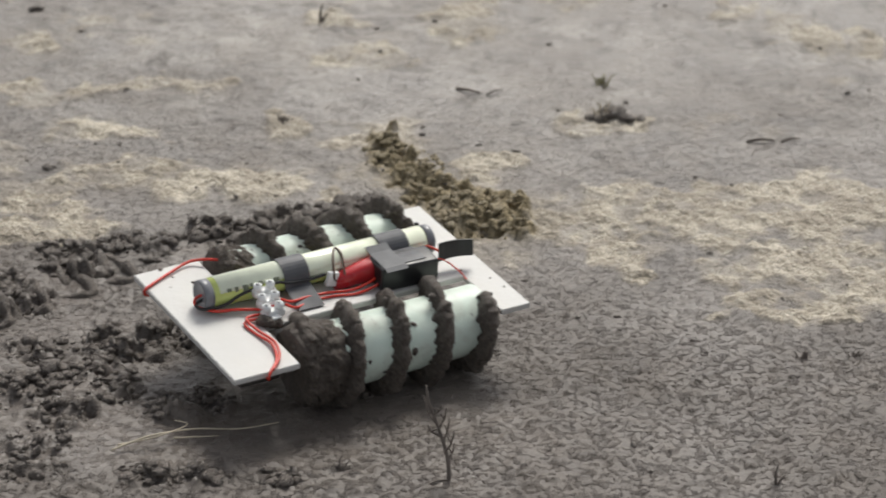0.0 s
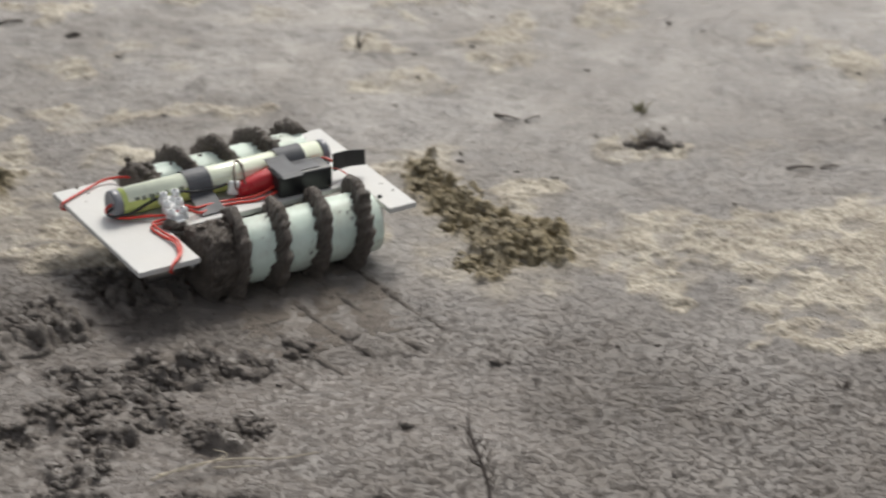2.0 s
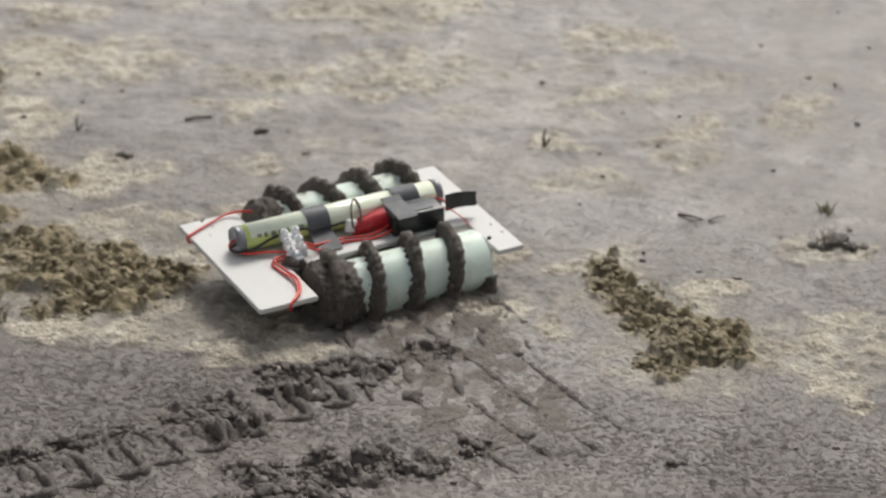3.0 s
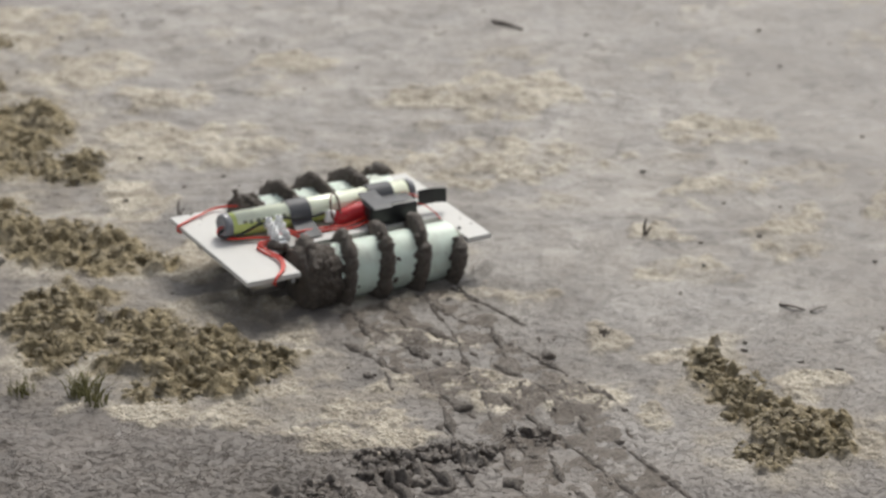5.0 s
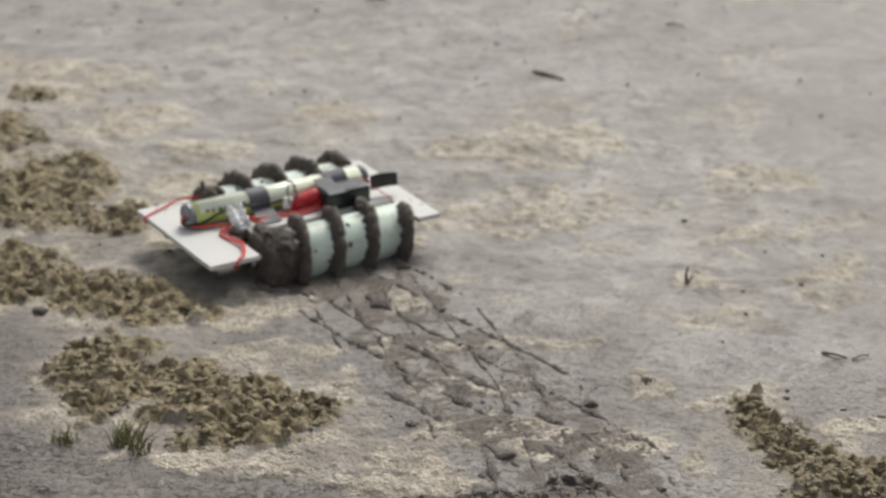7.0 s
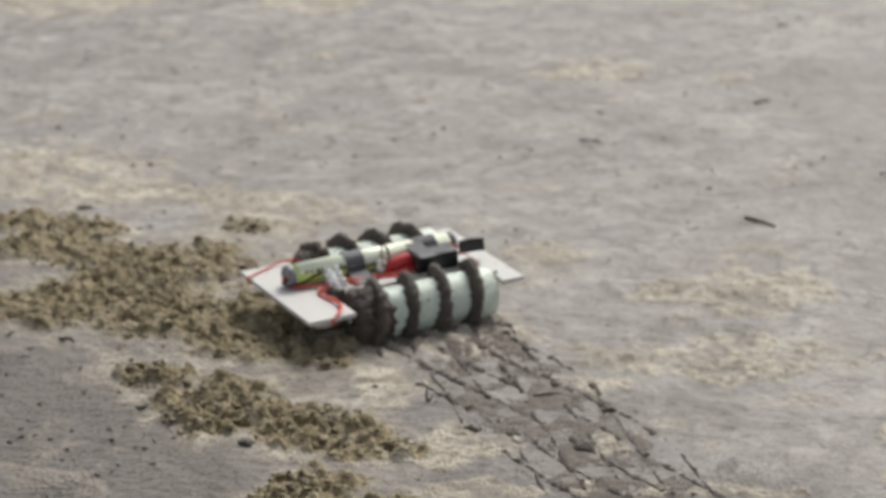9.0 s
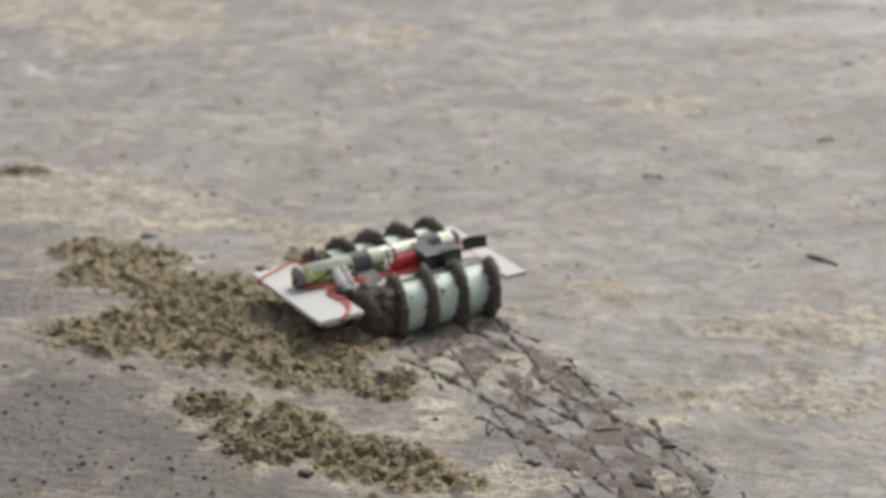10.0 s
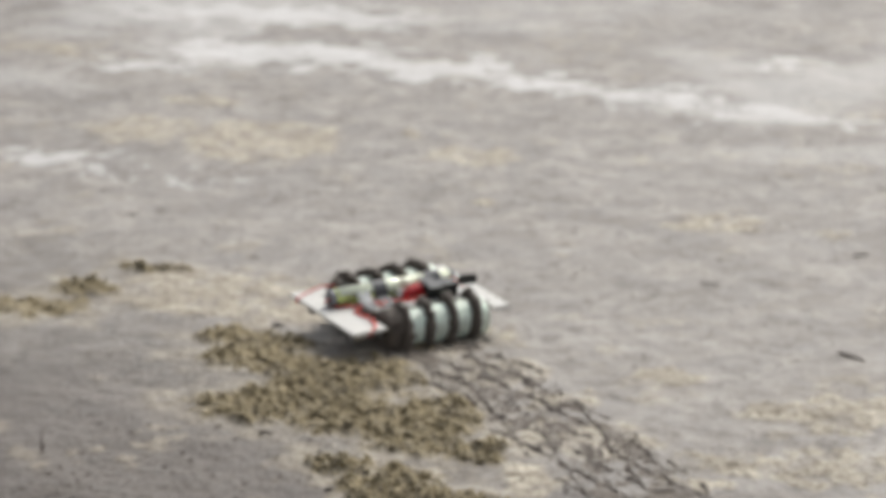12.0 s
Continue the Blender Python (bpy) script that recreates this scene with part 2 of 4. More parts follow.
TAN_TOP = [(-0.08, 2.88, 0.04, 0.02), (-0.12, 2.98, 0.032, 0.021), (0.01, 2.98, 0.041, 0.027), (-0.44, 2.92, 0.034, 0.027), (0.36, 2.97, 0.038,
    0.053), (0.3, 3.02, 0.036, 0.028), (0.42, 2.94, 0.026, 0.037), (-0.27, 3.18, 0.1, 0.055), (-0.36, 3.12, 0.068, 0.033), (-0.47, 3.07, 0.052,
    0.029), (-0.34, 3.37, 0.124, 0.057), (-0.09, 2.88, 0.054, 0.032), (0.02, 2.98, 0.044, 0.058), (0.13, 3.08, 0.033, 0.056), (-0.06, 3.11, 0.052,
    0.029)]
TAN_MID = [(-0.67, 3.2, 0.127, 0.062), (-0.58, 2.87, 0.07, 0.047), (-0.53, 2.76, 0.05, 0.041), (-0.53, 2.52, 0.109, 0.03), (-0.43, 2.56, 0.026,
    0.054), (-0.36, 2.48, 0.023, 0.03), (-0.16, 2.73, 0.03, 0.029), (-0.1, 2.67, 0.037, 0.023), (-0.1, 2.55, 0.02, 0.026), (-0.26, 2.8, 0.042, 0.022),
    (-0.18, 2.6, 0.039, 0.022), (-0.16, 2.72, 0.035, 0.039), (-0.39, 2.57, 0.073, 0.039), (-0.46, 2.69, 0.027, 0.039), (-0.46, 2.5, 0.092, 0.021),
    (-0.09, 2.89, 0.037, 0.032), (0.02, 2.99, 0.032, 0.076)]
TAN_FAR = [(-0.92, 3.59, 0.106, 0.08), (-0.82, 3.43, 0.075, 0.073), (-0.7, 3.34, 0.059, 0.05), (-0.57, 3.47, 0.054, 0.041), (-0.31, 3.39, 0.092,
    0.058), (-0.25, 3.18, 0.074, 0.051), (-0.07, 3.29, 0.069, 0.04), (-1.26, 3.74, 0.135, 0.08), (-1.13, 3.63, 0.124, 0.056), (-0.94, 3.62, 0.115,
    0.036), (-0.63, 4.27, 0.085, 0.059), (-0.45, 4.25, 0.022, 0.02), (-1.04, 4.31, 0.023, 0.025), (-0.59, 3.48, 0.033, 0.027), (-0.34, 3.36, 0.097,
    0.057), (-0.41, 3.15, 0.093, 0.044), (-0.26, 3.17, 0.068, 0.048), (-0.68, 3.02, 0.052, 0.052)]
TAN_LAST = [(-1.53, 4.6, 0.145, 0.156), (-1.77, 4.62, 0.115, 0.101), (-1.13, 4.59, 0.086, 0.063), (-1.37, 3.68, 0.122, 0.111), (-1.23, 3.6, 0.06,
    0.067), (-2.21, 5.2, 0.105, 0.042), (-1.74, 4.86, 0.076, 0.045), (-1.28, 4.72, 0.029, 0.025), (-1.04, 4.31, 0.027, 0.025)]
# far pale silt and the bright streaks of wet sheen, painted as patches
PALE = [(-1.88, 5.64, 0.404, 0.092), (-1.71, 5.29, 0.278, 0.092), (-1.36, 5.24, 0.17, 0.089), (-1.15, 5.18, 0.145, 0.062), (-0.91, 5.12, 0.143,
    0.055), (-0.68, 5.05, 0.14, 0.053), (-0.52, 5.03, 0.096, 0.048), (-1.86, 4.39, 0.111, 0.039), (-1.55, 4.31, 0.044, 0.019), (-1.71, 4.31, 0.014,
    0.015), (-0.71, 5.47, 0.063, 0.035), (-1.95, 5.12, 0.136, 0.04)]
CHURN = [(-0.37, 2.35, 0.024, 0.025), (-0.33, 2.42, 0.025, 0.024), (-0.27, 2.46, 0.03, 0.02), (-0.21, 2.49, 0.02, 0.016), (-0.34, 2.26, 0.023, 0.02),
    (-0.29, 2.27, 0.023, 0.02), (-0.24, 2.28, 0.019, 0.02), (-0.34, 2.2, 0.027, 0.021), (-0.27, 2.2, 0.023, 0.023), (-0.22, 2.17, 0.023, 0.023),
    (-0.32, 2.11, 0.022, 0.035), (-0.16, 2.32, 0.01, 0.014), (-0.2, 2.28, 0.019, 0.014), (-0.24, 2.3, 0.012, 0.016), (-0.28, 2.26, 0.023, 0.017),
    (-0.31, 2.22, 0.023, 0.017), (-0.35, 2.2, 0.023, 0.017), (-0.39, 2.16, 0.032, 0.016), (-0.31, 2.16, 0.023, 0.016), (-0.23, 2.17, 0.011, 0.018),
    (-0.19, 2.18, 0.016, 0.018), (-0.34, 2.45, 0.017, 0.016), (-0.29, 2.46, 0.017, 0.013), (-0.58, 2.27, 0.024, 0.02)]
OLIVE, TAN = OLIVE_NEAR + OLIVE_FAR, TAN_NEAR + TAN_TOP + TAN_MID + TAN_FAR + TAN_LAST
DAMP_AND_SHADE = [(-1.16, 3.04, 0.14, 0.11), (-1.27, 3.1, 0.14, 0.13), (-1.03, 2.8, 0.13, 0.12), (-1.42, 3.16, 0.15, 0.13), (-1.25, 2.93, 0.15, 0.1),
        (-0.1, 2.23, 0.11, 0.09), (-0.15, 2.12, 0.07, 0.05), (-0.16, 2.4, 0.08, 0.06), (-0.04, 2.18, 0.09, 0.05), (-0.89, 2.86, 0.11, 0.15), (-0.85, 2.63, 0.1, 0.11), (-1.01, 2.85, 0.11, 0.12), (-1.3, 3.07, 0.17, 0.16)]
CHURN += [(-0.384, 2.385, 0.020, 0.010), (-0.415, 2.357, 0.016, 0.009), (-0.460, 2.330, 0.022, 0.009), (-0.500, 2.305, 0.020, 0.009), (-0.540, 2.280, 0.020, 0.010), (-0.23, 2.06, 0.024, 0.015), (-0.19, 2.06, 0.024, 0.013), (-0.13, 2.06, 0.015, 0.012), (-0.32, 2.06, 0.03, 0.015)]
# damp mud; the patches at x 0.16 and 0.1 are painted lens shading
DAMP_AND_SHADE += [(-0.31, 2.22, 0.10, 0.08), (-0.30, 2.12, 0.10, 0.06), (-0.20, 2.20, 0.07, 0.07), (-0.35, 2.36, 0.05, 0.04), (0.16, 3.12, 0.138, 0.097), (0.1, 2.89, 0.073, 0.043), (-0.79, 2.78, 0.034, 0.072), (-0.75, 2.63, 0.038, 0.065), (-0.63, 2.46, 0.102, 0.023), (-1.04, 2.96, 0.092, 0.099), (-0.94, 2.84, 0.088, 0.091), (-0.84, 2.75, 0.085, 0.057)]
# lens vignetting painted onto the ground as weaker dark patches
CORNER_SHADE = [(0.22, 3.15, 0.20, 0.20), (0.10, 3.50, 0.24, 0.22), (-0.06, 3.90, 0.20, 0.20), (-0.25, 4.20, 0.14, 0.22), (0.20, 2.83, 0.16, 0.07)]
# the edge along which the dark wet foreground gives way to the drier flat
SHORE_X, SHORE_Y = (-1.6, -1.14, -0.99, -0.79, -0.65, -0.40, -0.15, 0.07, 0.22, 0.37, 0.8), (3.3, 3.08, 3.04, 2.82, 2.50, 2.49, 2.33, 2.38, 2.31, 2.31, 2.25)


def patch(blobs, x, y, ragged):
    wx = x + ragged * fbm(x, y, 24, 21, 4)
    wy = y + ragged * 1.3 * fbm(x, y, 24, 55, 4)
    best = np.zeros_like(x)
    for cx, cy, rx, ry in blobs:
        near = (np.abs(wx - cx) < 1.6 * rx) & (np.abs(wy - cy) < 1.6 * ry)
        d = np.hypot((wx[near] - cx) / rx, (wy[near] - cy) / ry)
        best[near] = np.maximum(best[near], 1 - step(0.62, 1.32, d))
    return best


def masks(x, y):
    flecks = step(-0.30, 0.26, fbm(x, y, 40, 5, 4))
    stray = step(0.10, 0.46, fbm(x * 0.9, y, 9, 9, 4)) * step(2.45, 2.85, y + 0.1 * fbm(x, y, 9, 44, 2))
    crust = np.clip(patch(TAN, x, y, 0.030) * (0.45 + 0.75 * flecks) + 0.5 * stray * flecks, 0, 1)
    crust = step(0.12, 0.85, crust) * (1 - step(1.5, 2.1, np.abs(x + 0.6))) * (1 - step(5.2, 6.2, y))
    halo = [(cx, cy, rx * 1.25 + 0.018, ry * 1.2 + 0.022) for cx, cy, rx, ry in OLIVE]
    crust = np.maximum(crust, 0.8 * patch(halo, x, y, 0.05) * (0.3 + 0.7 * flecks))
    olive = patch(OLIVE, x, y, 0.030)
    olive = step(0.10, 0.75, olive * (0.55 + 0.45 * step(-0.35, 0.15, fbm(x, y, 55, 15, 3))))
    churn = patch(CHURN, x, y, 0.030) * (0.35 + 0.65 * step(-0.2, 0.3, fbm(x, y, 60, 71, 3)))
    pale = patch(PALE, x, y, 0.10)
    pale = np.maximum(pale, 0.5 * step(4.3, 5.2, y) * (1 - step(5.6, 6.2, y)) * (1 - step(1.5, 2.1, np.abs(x + 0.6))) * step(-0.1, 0.4, fbm(x, y * 1.6, 2.2, 31, 3)))
    shore = y - np.interp(x, SHORE_X, SHORE_Y) + 0.05 * fbm(x, y, 11, 77, 4)
    dry = 0.45 * step(-0.07, 0.06, shore) + 0.55 * step(0.05, 0.75, shore + 0.15 * fbm(x, y, 4, 78, 3))
    damp_and_shade = np.maximum(patch(DAMP_AND_SHADE, x, y, 0.06), 0.7 * patch(CORNER_SHADE, x, y, 0.12)) * (1 - 0.8 * crust)
    return crust * (1 - churn), olive, churn, pale, dry, damp_and_shade


def height(x, y, marks=None):
    crust, olive, churn, pale, dry, damp_and_shade = marks or masks(x, y)
    z = 0.0012 * grain2(x, y, 1.7, 2) + 0.0014 * grain2(x, y, 5, 3)
    # low scalloped plates of dried silt
    plates = fbm(x + 0.03 * fbm(x, y, 20, 33, 2), y * 1.2, 11, 35, 3)
    z = z + dry * (1 - olive) * 0.0013 * (1 - step(3.2, 3.9, y)) * (step(-0.22, -0.16, plates) + step(0.02, 0.08, plates) + step(0.24, 0.30, plates))
    z = z + 0.0014 * fbm(x, y, 26, 4, 3) + (0.0012 - 0.0005 * dry) * fbm(x * 0.8 + y * 0.5, y - x * 0.4, 75, 14, 3)
    z = z + (1 - dry) * (1 - crust) * (1 - 0.6 * damp_and_shade) * 0.0050 * np.clip(fbm(x + 0.2 * y, y - 0.3 * x, 125, 61, 2) - 0.16, 0, 1)
    z = z + crust * (0.002 + 0.0040 * fbm(x, y, 100, 6, 3))
    z = z + olive * (0.001 + 0.013 * np.abs(fbm(x, y, 42, 7, 3)) + 0.012 * fbm(x, y, 95, 8, 2))
    z = z + churn * (-0.004 + 0.018 * np.abs(fbm(x, y, 34, 12, 3)) + 0.014 * fbm(x, y, 95, 13, 2))
    return z


def axis_steps(stops):
    """Grid lines: (from, to, spacing) runs joined."""
    out = []
    for a, b, d in stops:
        out.extend(np.linspace(a, b, max(2, round(abs(b - a) / d)), endpoint=False))
    return np.array(out + [stops[-1][1]])


def build_ground():
    xs = axis_steps([(-150, -20, 26), (-20, -4, 4), (-4, -2.4, 0.1), (-2.4, -1.4, 0.009), (-1.4, -0.5, 0.0040), (-0.5, 0.45, 0.0025), (0.45, 0.55, 0.005), (0.55, 1.2, 0.02), (1.2, 4, 0.2), (4, 20, 4), (20, 150, 26)])
    ys = axis_steps([(-60, -8, 13), (-8, 0, 1), (0, 1.8, 0.1), (1.8, 2.0, 0.005), (2.0, 2.75, 0.0025), (2.75, 3.4, 0.0038), (3.4, 4.4, 0.0065), (4.4, 6.2, 0.012), (6.2, 10, 0.1), (10, 30, 2), (30, 320, 29)])
    gx, gy = np.meshgrid(xs, ys)
    x, y = gx.ravel(), gy.ravel()
    marks = masks(x, y)
    z = height(x, y, marks)
    far = np.maximum(np.abs(x), np.abs(y - 3))
    z = z * (1 - step(4, 12, far))
    nx, ny = len(xs), len(ys)
    me = bpy.data.meshes.new("ground")
    me.vertices.add(nx * ny)
    me.vertices.foreach_set("co", np.column_stack([x, y, z]).astype(np.float32).ravel())
    i = (np.arange(ny - 1)[:, None] * nx + np.arange(nx - 1)[None, :]).ravel()
    quads = np.column_stack([i, i + 1, i + nx + 1, i + nx]).astype(np.int32)
    me.loops.add(quads.size)
    me.loops.foreach_set("vertex_index", quads.ravel())
    me.polygons.add(len(quads))
    me.polygons.foreach_set("loop_start", np.arange(0, quads.size, 4, dtype=np.int32))
    me.polygons.foreach_set("use_smooth", np.ones(len(quads), bool))
    for name, m in zip(("crust", "olive", "churn", "pale", "dry", "damp_and_shade"), marks):
        me.attributes.new(name, "FLOAT", "POINT").data.foreach_set("value", m.astype(np.float32))
    me.update(calc_edges=True)
    me.materials.append(GROUND)
    return tagged(new("ground", me), "grey tidal mud flat with patches of dry tan crust", "ground", kind="structure")


build_ground()


def ground_at(x, y):
    return float(height(np.array([x]), np.array([y]))[0])


# ---- building helpers ----
def part(name, bm, material, parent, label="", smooth=True):
    me = bpy.data.meshes.new(name)
    bmesh.ops.recalc_face_normals(bm, faces=bm.faces)
    bm.to_mesh(me)
    bm.free()
    if smooth:
        me.polygons.foreach_set("use_smooth", np.ones(len(me.polygons), bool))
    me.materials.append(material)
    ob = new(name, me)
    ob.parent = parent
    return tagged(ob, label)


def box(bm, size, at, turn=None, bevel=0.0):
    made = bmesh.ops.create_cube(bm, size=1.0)["verts"]
    m = Matrix.Translation(at) @ (turn or Matrix()) @ Matrix.Diagonal((*size, 1))
    bmesh.ops.transform(bm, matrix=m, verts=made)
    if bevel:
        edges = list({e for v in made for e in v.link_edges})
        bmesh.ops.bevel(bm, geom=edges, offset=bevel, segments=2, affect="EDGES", profile=0.6)
    return bm


def rings(bm, loops, closed_ends=True):
    """Skin a list of equally long vertex rings."""
    rows = [[bm.verts.new(p) for p in loop] for loop in loops]
    n = len(rows[0])
    for a, b in zip(rows, rows[1:]):
        for k in range(n):
            bm.faces.new((a[k], a[(k + 1) % n], b[(k + 1) % n], b[k]))
    if closed_ends:
        bm.faces.new(rows[0])
        bm.faces.new(rows[-1][::-1])
    return bm


def smooth_line(points, per=8):
    pts = [Vector(p) for p in points]
    pts = [pts[0] * 2 - pts[1]] + pts + [pts[-1] * 2 - pts[-2]]
    out = []
    for a, b, c, d in zip(pts, pts[1:], pts[2:], pts[3:]):
        for k in range(per):
            t = k / per
            out.append(0.5 * (2 * b + (c - a) * t + (2 * a - 5 * b + 4 * c - d) * t * t + (3 * b - a - 3 * c + d) * t ** 3))
    return out + [pts[-2]]


def tube(bm, points, radius, sides=8, per=8, taper=1.0):
    line = smooth_line(points, per)
    loops = []
    for k, p in enumerate(line):
        way = (line[min(k + 1, len(line) - 1)] - line[max(k - 1, 0)]).normalized()
        side = way.cross(Vector((0, 0, 1)) if abs(way.z) < 0.9 else Vector((1, 0, 0))).normalized()
        up = side.cross(way)
        r = radius * (1 + (taper - 1) * k / (len(line) - 1))
        loops.append([p + (side * math.cos(a) + up * math.sin(a)) * r for a in (math.tau * s / sides for s in range(sides))])
    return rings(bm, loops)


def lathe_x(bm, profile, at, sides=40):
    """Turn (x, radius) pairs round an axis along x."""
    return rings(bm, [[Vector(at) + Vector((x, r * math.cos(a), r * math.sin(a))) for a in (math.tau * s / sides for s in range(sides))] for x, r in profile])


def lump(bm, at, size, rng, flat=0.8, level=2):
    made = bmesh.ops.create_icosphere(bm, subdivisions=level, radius=1.0)["verts"]
    off = Vector((rng.uniform(-50, 50), rng.uniform(-50, 50), rng.uniform(-50, 50)))
    sx, sy = rng.uniform(0.75, 1.3), rng.uniform(0.75, 1.3)
    turn = Matrix.Rotation(rng.uniform(0, 6.28), 3, "Z")
    for v in made:
        p = v.co.copy()
        p *= 1 + 0.42 * noise.noise(p * 1.5 + off) + 0.22 * noise.noise(p * 3.7 + off)
        p = turn @ Vector((p.x * sx, p.y * sy, p.z * flat))
        v.co = Vector(at) + p * size
    return bm


# ---- the vehicle ----
DECK_Z, AXIS_Z, AXIS_Y, FAR_Y = 0.050, 0.031, 0.062, 0.070
DRUM_R, FLIGHT_R, PITCH = 0.0285, 0.0415, 0.0402
DRUM_X, HELIX_X = (-0.067, 0.1045), -0.0665


def deck_mesh():
    bm = bmesh.new()
    a, b, c, w, n = 0.135, -0.077, 0.1078, 0.0918, 0.030
    outline = [(-a, -w), (b, -w), (b, -n), (c, -n), (c, -w), (a, -w), (a, w), (c, w), (c, n), (b, n), (b, w), (-a, w)]
    low = [bm.verts.new((x, y, DECK_Z - 0.0025)) for x, y in outline]
    face = bm.faces.new(low)
    up = bmesh.ops.extrude_face_region(bm, geom=[face])["geom"]
    bmesh.ops.translate(bm, vec=(0, 0, 0.005), verts=[v for v in up if isinstance(v, bmesh.types.BMVert)])
    bmesh.ops.bevel(bm, geom=list(bm.edges), offset=0.0007, segments=2, affect="EDGES")
    return bm


def flight_mesh(hand, rng):
    """A mud-caked helix on the drum, its axis along x through the origin."""
    bm = bmesh.new()
    x0, x1 = DRUM_X[0] + 0.003, DRUM_X[1] - 0.003
    turns = (x1 - x0) / PITCH
    count = int(turns * 120)
    off = Vector((rng.uniform(0, 40), rng.uniform(0, 40), 0))
    loops = []
    for k in range(count + 1):
        s = k / count
        x = x0 + s * (x1 - x0)
        a = hand * math.tau * (x - HELIX_X) / PITCH
        c, d = math.cos(a), math.sin(a)
        n1 = noise.noise(Vector((k * 0.06, 0, 0)) + off)
        n2 = noise.noise(Vector((k * 0.31, 5, 0)) + off)
        n3 = noise.noise(Vector((k * 0.27, 9, 3)) + off)
        n4 = noise.noise(Vector((k * 0.71, 2, 7)) + off)
        ends = min(1, s * 14, (1 - s) * 30 + 0.3)
        top = DRUM_R + (FLIGHT_R - DRUM_R + 0.0024 * n1 + 0.0040 * n2 + 0.0026 * n4) * (0.25 + 0.75 * ends)
        half = 0.0054 + 0.0018 * n1 + 0.0030 * n3 + 0.0014 * n4
        prof = [(-half - 0.0024 + 0.0052 * n2, DRUM_R - 0.001), (-half + 0.0012 * n3, DRUM_R + 0.0026), (-half * 0.72 + 0.0010 * n4, top - 0.0018), (-half * 0.25 + 0.0010 * n2, top),
                (half * 0.35, top - 0.0004 + 0.0012 * n3), (half * 0.8 - 0.0010 * n4, top - 0.0022), (half + 0.0012 * n2, DRUM_R + 0.0024), (half + 0.0024 + 0.0056 * n3, DRUM_R - 0.001)]
        loops.append([Vector((x + u, r * c, r * d)) for u, r in prof])
    return rings(bm, loops)


def build_drum(robot, y, hand, seed):
    rng = random.Random(seed)
    bm = bmesh.new()
    a, b = DRUM_X
    lathe_x(bm, [(a, 0.006), (a, DRUM_R - 0.003), (a + 0.002, DRUM_R), (b - 0.002, DRUM_R), (b, DRUM_R - 0.003), (b, 0.006)], (0, 0, 0), 56)
    drum = part("drum", bm, DRUM, robot, "pale green printed drum streaked with mud")
    drum.location = (0, y, AXIS_Z + (0.005 if y > 0 else 0))
    part("flight", flight_mesh(hand, rng), FLIGHT_MUD, drum, "helical flight caked in dark mud")
    # thick cake of mud round the driven end
    bm = bmesh.new()
    loops = []
    for k in range(27):
        x = a - 0.001 + (0.041 if hand < 0 else 0.026) * k / 26
        loop = []
        for j in range(110):
            g = math.tau * j / 110
            p = Vector((x * 90, 3 * math.cos(g), 3 * math.sin(g) + seed))
            thick = (0.0046 if hand < 0 else 0.0036) + 0.0046 * noise.noise(p * 0.7) + 0.0034 * noise.noise(p * 2.2) + 0.0026 * noise.noise(p * 5) + 0.0014 * noise.noise(p * 10)
            r = DRUM_R + thick * min(1, k / 4 + 0.3, (26 - k) / 8 - 0.12)
            loop.append(Vector((x + (0.006 * noise.noise(p * 1.1 + Vector((7, 0, 0))) + 0.003 * noise.noise(p * 4)) * min(1, k / 4), r * math.cos(g), r * math.sin(g))))
        loops.append(loop)
    part("mud_cake", rings(bm, loops), FLIGHT_MUD, drum, "thick dark mud caked round the drum")
    bm = bmesh.new()
    for k in range(120):
        s = rng.random()
        x = a + 0.003 + s * (b - a - 0.006)
        ang = hand * math.tau * (x - HELIX_X) / PITCH + rng.gauss(0, 0.05)
        made = len(bm.verts)
        lump(bm, (0, 0, 0), rng.uniform(0.0010, 0.0033), rng, 0.8, 2)
        bm.verts.ensure_lookup_table()
        r = rng.uniform(DRUM_R + 0.004, FLIGHT_R - 0.001)
        spin = Matrix.Translation((x + rng.gauss(0, 0.0028), 0, 0)) @ Matrix.Rotation(ang - math.pi / 2, 4, "X") @ Matrix.Translation((0, 0, r))
        bmesh.ops.transform(bm, matrix=spin, verts=bm.verts[made:])
    tagged(part("mud_clumps", bm, FLIGHT_MUD, drum, "lumps of mud stuck to the flight"), kind="stuff")
    bm = bmesh.new()
    for k in range(16):
        x, ang = rng.uniform(a + 0.004, b - 0.004), rng.uniform(0, math.tau)
        made = len(bm.verts)
        lump(bm, (0, 0, 0), rng.uniform(0.0012, 0.0034), rng, 0.5, 1)
        bm.verts.ensure_lookup_table()
        bmesh.ops.transform(bm, matrix=Matrix.Translation((x, 0, 0)) @ Matrix.Rotation(ang, 4, "X") @ Matrix.Translation((0, 0, DRUM_R)), verts=bm.verts[made:])
    tagged(part("mud_spatter", bm, FLIGHT_MUD, drum, "dark mud splashes"), kind="stuff")
    for x0, x1 in ((a - 0.008, a), (b, b + 0.008)):
        bm = bmesh.new()
        lathe_x(bm, [(x0, 0.004), (x1, 0.004)], (0, 0, 0), 16)
        part("axle", bm, METAL, drum, "dull steel axle stub")
    return drum


